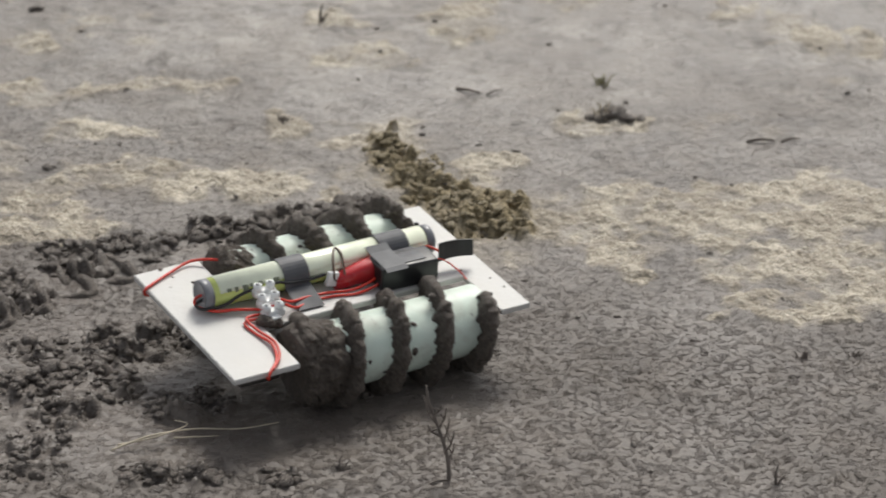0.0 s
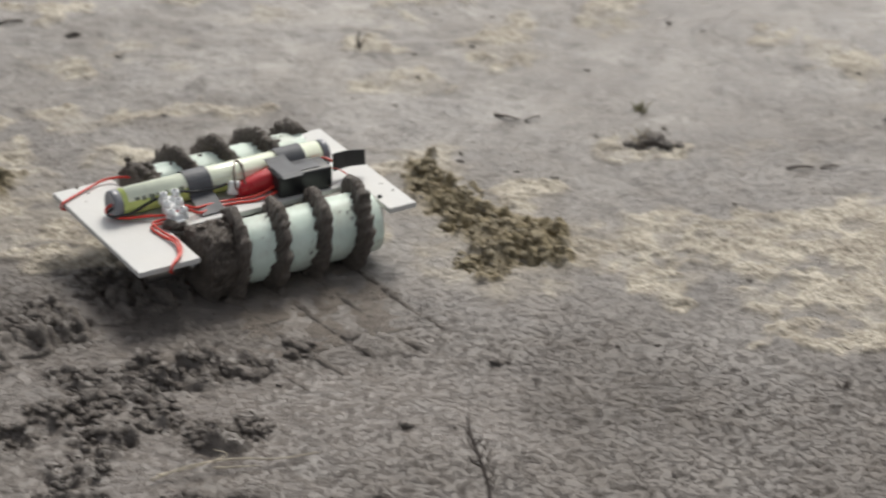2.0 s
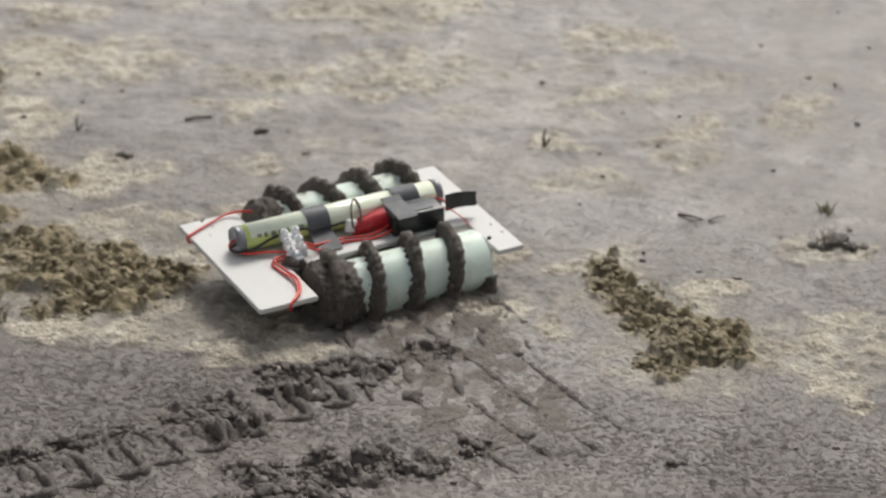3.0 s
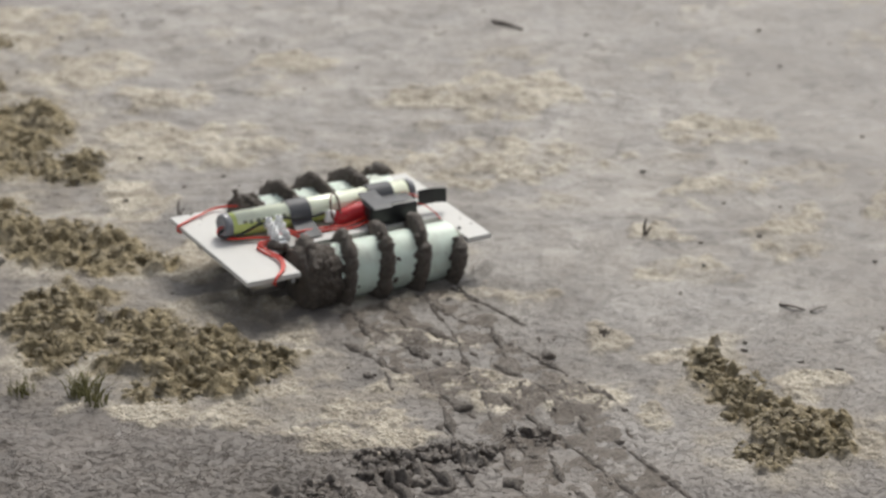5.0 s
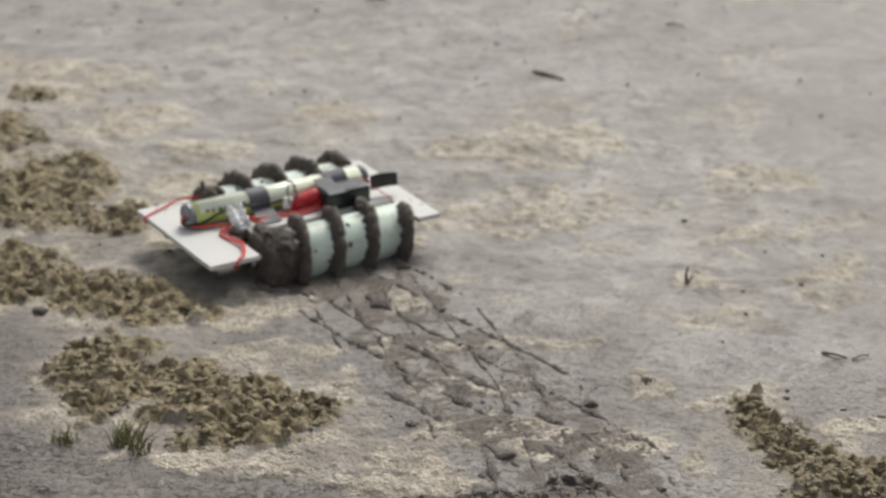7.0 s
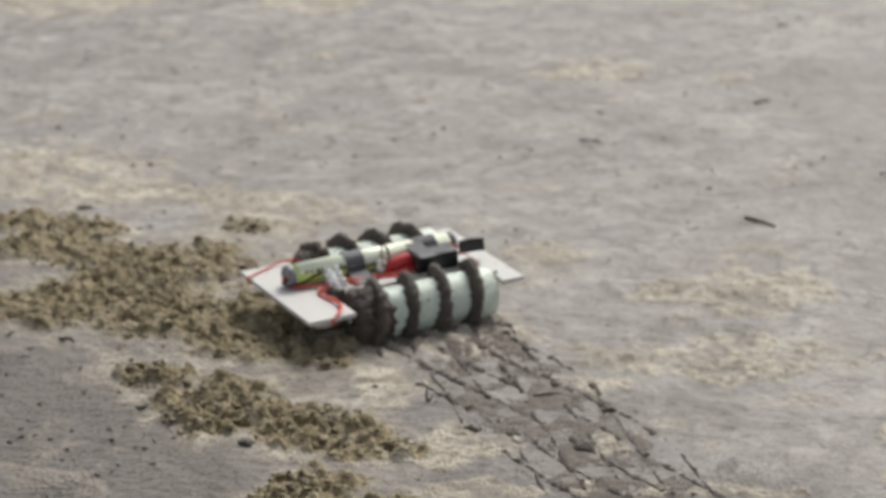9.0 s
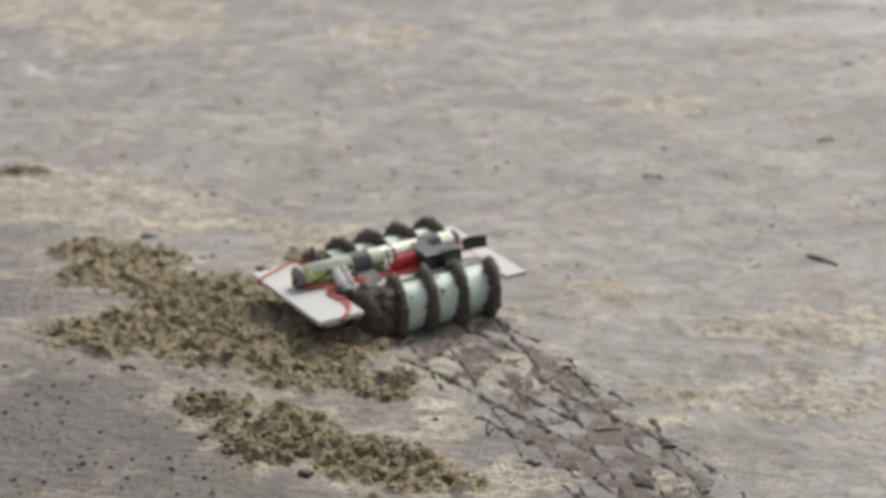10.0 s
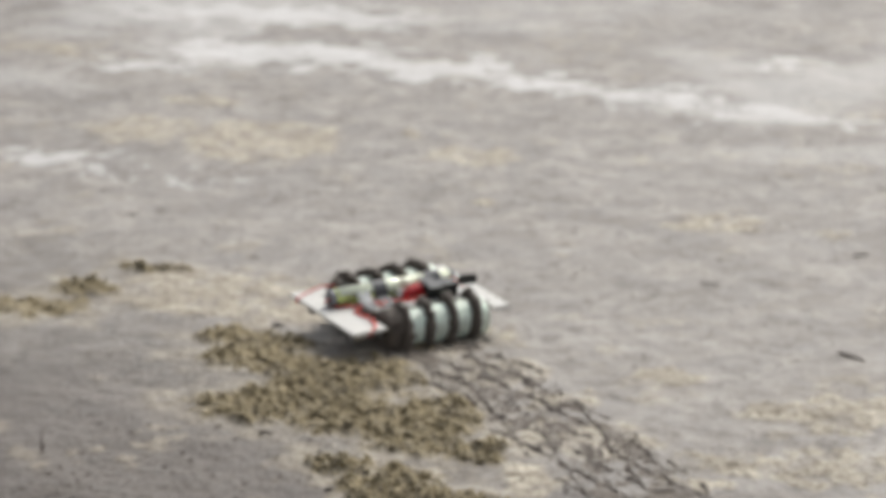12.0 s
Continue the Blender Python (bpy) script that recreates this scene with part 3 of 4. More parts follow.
def build_robot():
    robot = tagged(new("screw_drive_robot"), "white homemade screw-drive robot with muddy pale green drums", "robot")
    top = DECK_Z + 0.0025
    part("deck", deck_mesh(), DECK, robot, "white foam board deck with mud spots", smooth=False)
    drums = [build_drum(robot, -AXIS_Y, -1, 3), build_drum(robot, FAR_Y, 1, 8)]
    for y in (-AXIS_Y, AXIS_Y):
        bm = bmesh.new()
        lathe_x(bm, [(-0.118, 0.004), (-0.116, 0.0095), (-0.084, 0.0095), (-0.082, 0.004)], (0, y, AXIS_Z + 0.004), 20)
        motor = part("motor", bm, METAL, robot, "dull grey gear motor under the deck")
        bm = bmesh.new()
        box(bm, (0.022, 0.020, 0.008), (-0.100, y, AXIS_Z + 0.0125), bevel=0.001)
        part("bracket", bm, WHITE_PLASTIC, motor, "white plastic motor bracket")
        bm = bmesh.new()
        box(bm, (0.004, 0.012, 0.024), (0.1125, y, AXIS_Z + 0.006), bevel=0.0008)
        part("bearing_bracket", bm, WHITE_PLASTIC, robot, "white plastic bearing bracket")
    # battery pack along the deck
    by, br = 0.0185, 0.0126
    bz = top + br
    bm = bmesh.new()
    lathe_x(bm, [(-0.103, br), (-0.034, br), (-0.031, br * 0.985), (-0.028, br), (0.033, br), (0.036, br * 0.985), (0.039, br), (0.094, br)], (0, by, bz), 32)
    battery = part("battery_pack", bm, LIME, robot, "lime green shrink-wrapped stick battery pack")
    for s, x in ((-1, -0.103), (1, 0.094)):
        bm = bmesh.new()
        lathe_x(bm, [(x, br * 1.01), (x + s * 0.0065, br * 1.02), (x + s * 0.0082, br * 0.93), (x + s * 0.0070, br * 0.8), (x + s * 0.0060, 0.001)], (0, by, bz), 32)
        part("end_cap", bm, CAP, battery, "dark grey battery end cap")
    # label bands over the top, where the wrap's highlight is painted as pale colour
    bm = bmesh.new()
    lathe_band(bm, (-0.098, 0.092), by, bz, br + 0.0004, 20, 160)
    lathe_band(bm, (-0.018, 0.0935), by, bz, br + 0.0003, 8, 184)
    part("label", bm, HIGHLIT_LABEL, battery, "pale printed label with the top highlight painted in")
    bm = bmesh.new()
    for k, x in enumerate((-0.092, -0.085, -0.078, -0.071, -0.064, -0.050)):
        lathe_band(bm, (x, x + (0.004, 0.003, 0.005, 0.002, 0.004, 0.005)[k]), by, bz, br + 0.0008, 148, 160 + 5 * (k % 3))
    part("print_bars", bm, INK, battery, "grey unreadable print")
    # tape over the pack
    for x0, x1, ya, name in ((-0.041, -0.018, -0.022, "tape_strap"), (0.050, 0.076, -0.014, "tape_strap")):
        bm = bmesh.new()
        arc = [(by + (br + 0.0012) * math.cos(a), bz + (br + 0.0012) * math.sin(a)) for a in (radians(d) for d in range(-20, 186, 12))]
        arc = [(by + 0.020, top + 0.001)] + arc + ([(by - br - 0.002, bz - 0.004), (ya, top + 0.0012)] if x0 < 0 else [(by - br - 0.004, top + 0.0195), (ya, top + 0.0215), (ya - 0.0075, top + 0.0212)])
        strip(bm, [Vector((0, y, z)) for y, z in arc], x0, x1, 0.0006)
        part(name, bm, TAPE, robot, "grey duct tape strap", smooth=False)
    # speed controller, receiver, aerial flag
    bm = bmesh.new()
    rings(bm, [[Vector((x, -0.001 + 0.0085 * w * math.cos(q) + 0.0010 * math.sin(x * 300), top + h * 0.5 + h * 0.5 * math.copysign(abs(math.sin(q)) ** 0.6, math.sin(q)))) for q in (math.tau * k / 20 for k in range(20))]
               for x, w, h in ((0.002, 0.30, 0.007), (0.004, 0.70, 0.012), (0.012, 0.92, 0.0155), (0.024, 1.0, 0.0180), (0.036, 1.05, 0.0205), (0.046, 1.05, 0.0215), (0.052, 0.95, 0.0205), (0.054, 0.5, 0.014))])
    bulge(bm, 0.0010, 110)
    part("speed_controller", bm, RED_WRAP, robot, "red shrink-wrapped speed controller")
    bm = bmesh.new()
    box(bm, (0.052, 0.026, 0.0205), (0.060, -0.013, top + 0.0108), Matrix.Rotation(radians(-3), 4, "Z"), 0.0018)
    receiver = part("receiver", bm, BLACK, robot, "black receiver box under tape")
    bm = bmesh.new()
    strip(bm, [Vector((0, 0.010, top + 0.0245)), Vector((0, 0.002, top + 0.0222)), Vector((0, -0.012, top + 0.0219)), Vector((0, -0.024, top + 0.0216)), Vector((0, -0.0285, top + 0.0200))], 0.036, 0.056, 0.0006)
    part("tape_flap", bm, TAPE, receiver, "flap of grey tape over the receiver", smooth=False)
    bm = bmesh.new()
    curve = [Vector((0.095 + 0.0295 * s, -0.0105 - 0.006 * s + 0.003 * math.sin(s * 3.1), 0)) for s in (0, 0.2, 0.4, 0.6, 0.8, 1.0)]
    flag_loops = [[p + Vector((0, -0.0005, top + 0.0070 + 0.002 * k / 5)), p + Vector((0, 0.0005, top + 0.0070 + 0.002 * k / 5)),
                   p + Vector((0, 0.0017, top + 0.0235)), p + Vector((0, 0.0007, top + 0.0235))] for k, p in enumerate(curve)]
    rings(bm, flag_loops)
    part("aerial_flag", bm, BLACK, robot, "folded black tape flag on the aerial", smooth=False)
    # terminal block
    block = None
    for k in range(3):
        x, y, z = -0.0615 - 0.0020 * k, 0.0015 - 0.0118 * k, top + 0.0125 - 0.0030 * k
        bm = bmesh.new()
        box(bm, (0.0195, 0.0075, 0.0062), (x, y, z), bevel=0.0016)
        for s in (-0.0056, 0.0056):
            made = bmesh.ops.create_cone(bm, cap_ends=True, segments=16, radius1=0.0039, radius2=0.0034, depth=0.0062)["verts"]
            bmesh.ops.translate(bm, vec=(x + s, y, z + 0.0050), verts=made)
        box(bm, (0.008, 0.0055, 0.0034), (x, y - 0.0060, z - 0.0018), bevel=0.0006)
        if block is None:
            block = part("terminal_block", bm, WHITE_PLASTIC, robot, "white translucent screw terminal block")
        else:
            part("pole", bm, WHITE_PLASTIC, block)
        for s in (-0.0056, 0.0056):
            bm = bmesh.new()
            made = bmesh.ops.create_cone(bm, cap_ends=True, segments=10, radius1=0.0017, radius2=0.0017, depth=0.001)["verts"]
            bmesh.ops.translate(bm, vec=(x + s, y, z + 0.0083), verts=made)
            part("screw", bm, METAL, block)
    # white plug with its loop of wire
    bm = bmesh.new()
    box(bm, (0.0095, 0.0045, 0.0125), (-0.0005, -0.0015, top + 0.0105), Matrix.Rotation(radians(14), 4, "Y"), 0.0008)
    plug = part("plug", bm, WHITE_PLASTIC, robot, "small white balance plug")
    bm = bmesh.new()
    tube(bm, [(0.002, -0.003, top + 0.008), (0.000, -0.004, top + 0.015), (0.004, 0.006, top + 0.024), (0.012, 0.018, top + 0.0262), (0.014, 0.010, top + 0.0235), (0.010, -0.004, top + 0.014), (0.012, -0.008, top + 0.008)], 0.0010)
    part("wire", bm, BROWN_WIRE, plug, "thin brown looped wire")
    # wires
    w = top + 0.0015
    for mat, label, r, pts in (
        (RED_WIRE, "red wire over the deck edge", 0.0012, [(-0.100, 0.070, AXIS_Z + 0.01), (-0.132, 0.066, DECK_Z - 0.004), (-0.1375, 0.0655, DECK_Z), (-0.1345, 0.066, w), (-0.108, 0.079, w + 0.0005), (-0.084, 0.086, w + 0.002), (-0.064, 0.068, w + 0.006), (-0.05, 0.040, w + 0.004), (-0.045, 0.031, w + 0.001)]),
        (RED_WIRE, "red wire from the battery", 0.0013, [(-0.106, 0.019, bz), (-0.114, 0.020, bz - 0.003), (-0.115, 0.014, w + 0.004), (-0.104, 0.003, w + 0.003), (-0.088, -0.002, w + 0.003), (-0.070, -0.012, w + 0.004), (-0.062, -0.018, w + 0.008)]),
        (BLACK_WIRE, "black wire from the battery", 0.0013, [(-0.106, 0.017, bz - 0.002), (-0.1155, 0.016, bz - 0.006), (-0.112, 0.008, w + 0.004), (-0.096, 0.004, w + 0.006), (-0.080, 0.0055, w + 0.011), (-0.068, 0.006, w + 0.013)]),
        (BLACK_WIRE, "black wire beside the battery", 0.0012, [(-0.053, 0.006, w + 0.013), (-0.046, 0.005, w + 0.014), (-0.036, 0.003, w + 0.012), (-0.016, 0.004, w + 0.010), (-0.004, 0.003, w + 0.012)]),
        (RED_WIRE, "red wire looped over the deck", 0.0012, [(-0.056, -0.020, w + 0.007), (-0.066, -0.026, w + 0.003), (-0.082, -0.019, w + 0.001), (-0.0905, -0.0215, w + 0.0005), (-0.089, -0.038, w), (-0.086, -0.060, w + 0.002), (-0.092, -0.080, w + 0.001), (-0.104, -0.0935, w - 0.0005), (-0.107, -0.0952, DECK_Z - 0.001), (-0.103, -0.088, AXIS_Z + 0.012), (-0.100, -0.072, AXIS_Z + 0.008)]),
        (RED_WIRE, "second red wire looped over the deck", 0.0012, [(-0.054, -0.014, w + 0.007), (-0.064, -0.023, w + 0.006), (-0.080, -0.0165, w + 0.003), (-0.088, -0.020, w + 0.003), (-0.0865, -0.038, w + 0.002), (-0.0835, -0.060, w + 0.003), (-0.0895, -0.080, w + 0.002), (-0.102, -0.0930, w)]),
        (RED_WIRE, "red wire along the deck", 0.0012, [(-0.053, -0.012, w + 0.009), (-0.044, -0.013, w + 0.005), (-0.028, -0.010, w + 0.003), (-0.010, -0.009, w + 0.002), (0.012, -0.014, w + 0.002), (0.030, -0.013, w + 0.005), (0.040, -0.010, w + 0.008)]),
        (RED_WIRE, "red wire along the deck", 0.0012, [(-0.052, -0.018, w + 0.007), (-0.042, -0.019, w + 0.002), (-0.026, -0.013, w + 0.0005), (-0.006, -0.013, w), (0.014, -0.018, w), (0.032, -0.018, w + 0.003), (0.042, -0.014, w + 0.006)]),
        (RED_WIRE, "short red wire to the flag", 0.0011, [(0.084, 0.004, w + 0.014), (0.090, 0.000, w + 0.016), (0.094, -0.004, w + 0.015), (0.0965, -0.0085, w + 0.014)]),
        (RED_WIRE, "thin red wire to the deck", 0.0006, [(0.086, -0.006, w + 0.008), (0.096, -0.016, w + 0.010), (0.104, -0.030, w + 0.004), (0.106, -0.038, w)]),
    ):
        bm = bmesh.new()
        tube(bm, pts, r)
        part("wire", bm, mat, robot, label)
    # bolts and mud on the deck
    for x, y in ((0.112, -0.066), (0.116, 0.063), (0.110, 0.077)):
        bm = bmesh.new()
        made = bmesh.ops.create_cone(bm, cap_ends=True, segments=14, radius1=0.0022, radius2=0.0018, depth=0.0016)["verts"]
        bmesh.ops.translate(bm, vec=(x, y, top + 0.001), verts=made)
        part("bolt", bm, BLACK, robot, "small black bolt head")
    rng = random.Random(14)
    bm = bmesh.new()
    for k in range(12):
        x, y = rng.choice(((rng.uniform(-0.08, -0.07), rng.uniform(-0.085, -0.03)), (rng.uniform(0.100, 0.13), rng.uniform(-0.09, 0.09)), (rng.uniform(-0.13, -0.08), rng.uniform(0.05, 0.09))))
        lump(bm, (x, y, top), rng.uniform(0.0007, 0.0022), rng, 0.5, 1)
    for k in range(9):
        lump(bm, (rng.uniform(-0.079, -0.062), rng.uniform(-0.036, -0.026), top + rng.uniform(0, 0.004)), rng.uniform(0.003, 0.006), rng, 0.8, 2)
    tagged(part("mud_lumps", bm, FLIGHT_MUD, robot, "small dark mud lumps on the deck"), kind="stuff")
    return robot, drums


def lathe_band(bm, xs, y, z, r, a0, a1):
    """A thin curved label on a cylinder along x, between two angles in degrees."""
    rows = []
    for k in range(13):
        a = radians(a0 + (a1 - a0) * k / 12)
        c, s = math.cos(a), math.sin(a)
        rows.append([Vector((x, y + q * c, z + q * s)) for x, q in ((xs[0], r - 0.0006), (xs[1], r - 0.0006), (xs[1], r), (xs[0], r))])
    return rings(bm, rows)


def strip(bm, line, x0, x1, thick):
    """A band along x0..x1 that follows a line in the y-z plane."""
    rows = []
    for k, p in enumerate(line):
        way = (line[min(k + 1, len(line) - 1)] - line[max(k - 1, 0)]).normalized()
        n = Vector((0, -way.z, way.y)) * thick
        rows.append([Vector((x0, p.y, p.z)), Vector((x1, p.y, p.z)), Vector((x1, p.y, p.z)) - n, Vector((x0, p.y, p.z)) - n])
    return rings(bm, rows)


def bulge(bm, amount, freq):
    for v in bm.verts:
        v.co += Vector((noise.noise(v.co * freq), noise.noise(v.co * freq + Vector((9, 0, 0))), noise.noise(v.co * freq + Vector((0, 9, 0))))) * amount


# seconds, deck centre, roll, pitch and heading
ROBOT_ROWS = [
    (0, -0.096, 2.256, 0.062, 3.2, -0.1, 30.5), (0.5, -0.113, 2.287, 0.061, 2.3, 1.7, 30.9), (1, -0.150, 2.352, 0.064, 1.1, 2.4, 30.8),
    (1.5, -0.181, 2.411, 0.059, 0.9, 2.4, 29.7), (2, -0.227, 2.503, 0.051, -0.2, -1.1, 30.6), (2.5, -0.255, 2.566, 0.051, 2.4, 2.0, 32.3),
    (3, -0.299, 2.646, 0.043, 3.7, -1.2, 32.1), (3.5, -0.334, 2.695, 0.048, 0.4, -1.9, 32.7), (5.5, -0.465, 2.895, 0.044, 1.2, 1.5, 35.8),
    (6, -0.475, 2.907, 0.044, 1.5, 0.3, 36.5), (6.5, -0.516, 2.972, 0.043, 1.0, -0.1, 36.3), (8.5, -0.687, 3.195, 0.042, 0.6, -2.9, 38.1),
    (9, -0.730, 3.245, 0.048, 1.1, -1.3, 39.1), (9.5, -0.775, 3.300, 0.047, 0.7, -1.9, 39.9), (10, -0.820, 3.352, 0.047, 1.1, -3.4, 40.6),
    (10.5, -0.863, 3.412, 0.045, 2.4, -2.5, 40.9), (11, -0.908, 3.463, 0.050, 3.8, -1.0, 41.9), (11.5, -0.953, 3.505, 0.051, 3.7, -1.9, 43.9),
    (11.8, -0.987, 3.561, 0.049, 4.3, -2.8, 44.6), (12, -1.003, 3.584, 0.049, 4.3, -0.2, 46.7),
]
ROBOT, DRUMS = build_robot()


def robot_pose(t):
    rows = ROBOT_ROWS
    k = max(i for i in range(len(rows) - 1) if rows[i][0] <= t + 1e-6)
    a, b = rows[k], rows[k + 1]
    s = (t - a[0]) / (b[0] - a[0])
    v = [p + (q - p) * s for p, q in zip(a[1:], b[1:])]
    return pose(*v) @ Matrix.Translation((0, 0, -DECK_Z))


# seconds and degrees by which each drum leads or slips against plain rolling
SLIP = (((0, -185), (0.5, -178), (1, -205), (1.5, -178), (2.5, -172), (3, -62), (3.5, -100), (5.5, -55), (6, -165), (6.5, -82), (8.5, -65), (9, -138), (9.5, -112), (10, -102), (10.5, -142), (11, -95), (11.5, -65), (12, -65)),
        ((0, 88), (1.5, 95), (2.5, 205), (3, 190), (3.5, 140), (5.5, 112), (6, 158), (8.5, 170), (12, 170)))


def drum_turn(t, which, even=False):
    """Degrees by which a drum has turned; they roll the vehicle sideways. Even: the slip as one steady drift."""
    a, b = robot_pose(0).translation, robot_pose(t).translation
    times, slips = zip(*SLIP[which])
    lead = np.polyval(np.polyfit(times, slips, 1), t) if even else np.interp(t, times, slips)
    return -math.degrees((b.xy - a.xy).length / 0.033) + float(lead)


ICO = bmesh.new()
bmesh.ops.create_icosphere(ICO, subdivisions=2, radius=1.0)
ICO.verts.ensure_lookup_table()
ICO_CO = [v.co.copy() for v in ICO.verts]
ICO_FACES = np.array([[v.index for v in f.verts] for f in ICO.faces])
ICO.free()


def lumps(name, spots, material, rng, flat=0.75):
    """One mesh of rough mud lumps; spots are (x, y, z, size)."""
    co, faces = [], []
    shapes = []
    for k in range(24):
        off = Vector((rng.uniform(-50, 50), rng.uniform(-50, 50), rng.uniform(-50, 50)))
        sx, sy = rng.uniform(0.7, 1.4), rng.uniform(0.7, 1.4)
        shapes.append(np.array([((p * (1 + 0.6 * noise.noise(p * 1.5 + off) + 0.55 * noise.noise(p * 3.4 + off) + 0.30 * noise.noise(p * 7 + off))))[:] for p in ICO_CO]) * (sx, sy, flat))
    for x, y, z, size in spots:
        a = rng.uniform(0, math.tau)
        c, d = math.cos(a), math.sin(a)
        p = shapes[rng.randrange(24)] @ np.array([[c, d, 0], [-d, c, 0], [0, 0, 1]]) * size + (x, y, z)
        faces.append(ICO_FACES + len(co) * len(ICO_CO))
        co.append(p)
    co, faces = np.concatenate(co), np.concatenate(faces).astype(np.int32)
    me = bpy.data.meshes.new(name)
    me.vertices.add(len(co))
    me.vertices.foreach_set("co", co.astype(np.float32).ravel())
    me.loops.add(faces.size)
    me.loops.foreach_set("vertex_index", faces.ravel())
    me.polygons.add(len(faces))
    me.polygons.foreach_set("loop_start", np.arange(0, faces.size, 3, dtype=np.int32))
    me.polygons.foreach_set("use_smooth", np.ones(len(faces), bool))
    me.update(calc_edges=True)
    me.materials.append(material)
    return new(name, me)


def settle(spots, rng, sink=0.25):
    xy = np.array([(x, y) for x, y, s in spots])
    z = height(xy[:, 0], xy[:, 1])
    return [(x, y, h + s * (0.5 - sink), s) for (x, y, s), h in zip(spots, z)]


def in_blobs(blobs, count, rng, sizes, spread=1.0):
    out = []
    for k in range(count):
        cx, cy, rx, ry = rng.choice(blobs)
        a, r = rng.uniform(0, math.tau), math.sqrt(rng.random()) * spread
        out.append((cx + rx * r * math.cos(a), cy + ry * r * math.sin(a), sizes[0] + (sizes[1] - sizes[0]) * rng.random() ** 3))
    return out


def build_clods():
    rng = random.Random(41)
    tagged(lumps("mud_clods", settle(in_blobs(CHURN, 2000, rng, (0.0008, 0.0046), 1.2) + in_blobs(CHURN, 120, rng, (0.004, 0.0075), 0.95), rng, 0.35), MUD, rng),
           "dark wet clods thrown up along the old tracks", "mud clods", kind="stuff")
    specks = [(rng.uniform(-2.2, 0.6), rng.uniform(1.95, 5.2), rng.uniform(0.0008, 0.0028)) for k in range(700)]
    specks += [(rng.uniform(-2.3, 0.0), rng.uniform(3.5, 5.4), rng.uniform(0.0010, 0.0030)) for k in range(300)]
    specks += [(rng.uniform(-1.3, -0.85), rng.uniform(2.75, 3.15), rng.uniform(0.0010, 0.0034)) for k in range(160)]
    tagged(lumps("mud_specks", settle(specks, rng), MUD, rng, 0.5), "small dark crumbs scattered over the mud", "mud crumbs", kind="stuff")
    crumbs = in_blobs(OLIVE, 3000, rng, (0.0016, 0.0050), 1.0)
    tagged(lumps("crust_crumbs", settle(crumbs, rng, 0.55), CRUMB, rng, 0.6), "olive brown crumbly crust lumps", "crust crumbs", kind="stuff")
    for x, y, size in ((-0.118, 2.342, 0.008), (-0.066, 2.189, 0.006), (-0.082, 2.076, 0.007), (-0.212, 2.501, 0.012), (-0.384, 2.390, 0.010), (-0.242, 2.471, 0.009), (-0.263, 2.425, 0.009), (-0.301, 2.401, 0.008), (-0.414, 2.356, 0.008), (-0.438, 2.322, 0.008), (-0.374, 2.616, 0.006), (-0.432, 2.993, 0.008),
                       (-0.920, 2.928, 0.010), (-0.788, 2.851, 0.008), (-0.564, 2.921, 0.009), (-1.066, 3.107, 0.008), (0.010, 2.300, 0.008), (-1.185, 3.559, 0.009)):
        tagged(lumps("mud_clod", settle([(x, y, size * 0.7), (x + size * 0.7, y + size * 0.3, size * 0.45), (x - size * 0.6, y + size * 0.2, size * 0.35)], rng, 0.4), MUD, rng), "dark lump of mud lying on the flat", "mud clod", "loose mud clods")

    # loose clods ahead of the far drum, rolled flat as it passes
    for k, (x, y) in enumerate(((-0.20, 2.475), (-0.155, 2.50), (-0.12, 2.522), (-0.075, 2.545))):
        ob = lumps("loose_clods", settle(in_blobs([(x, y, 0.032, 0.016)], 60, rng, (0.0012, 0.008)), rng), MUD, rng)
        tagged(ob, "dark wet clods lying ahead of the drum", "mud clods", "clods rolled flat", "stuff")
        PRESSED.append((ob, 0.45 + 0.12 * k))


PRESSED = []
TRAIL = []


def build_trail():
    """The marks that the flights leave, pressed up behind each drum piece by piece."""
    rng = random.Random(5)
    gap = 0.4
    for which, (y, hand) in enumerate(((-AXIS_Y, -1), (FAR_Y, 1))):
        for k in range(int((12.0 - 0.8) / gap)):
            t0 = 0.8 + gap * k
            bm = bmesh.new()
            for turn in range(-12, 14):
                rows = []
                for j in range(7):
                    t = t0 + gap * 1.08 * j / 6
                    if t > 12:
                        break
                    # where this turn of the helix touches the ground
                    x = HELIX_X + PITCH * ((-90 - drum_turn(t, which, True)) / 360 * hand + turn)
                    if not DRUM_X[0] < x < DRUM_X[1]:
                        if len(rows) > 1:
                            mark(bm, rows, rng, 1.0 - 0.35 * which)
                        rows = []
                        continue
                    p = robot_pose(t) @ Vector((x, y, 0))
                    rows.append(p.xy)
                if len(rows) > 1:
                    mark(bm, rows, rng, 1.0 - 0.4 * which)
            if not bm.verts:
                bm.free()
                continue
            ob = part("flight_marks", bm, TRACK_MUD, None)
            tagged(ob, "thin dark ridges of mud pressed up by the drum flights", "track marks", "marks of the drums", "stuff")
            TRAIL.append((ob, t0 + gap * 0.5))


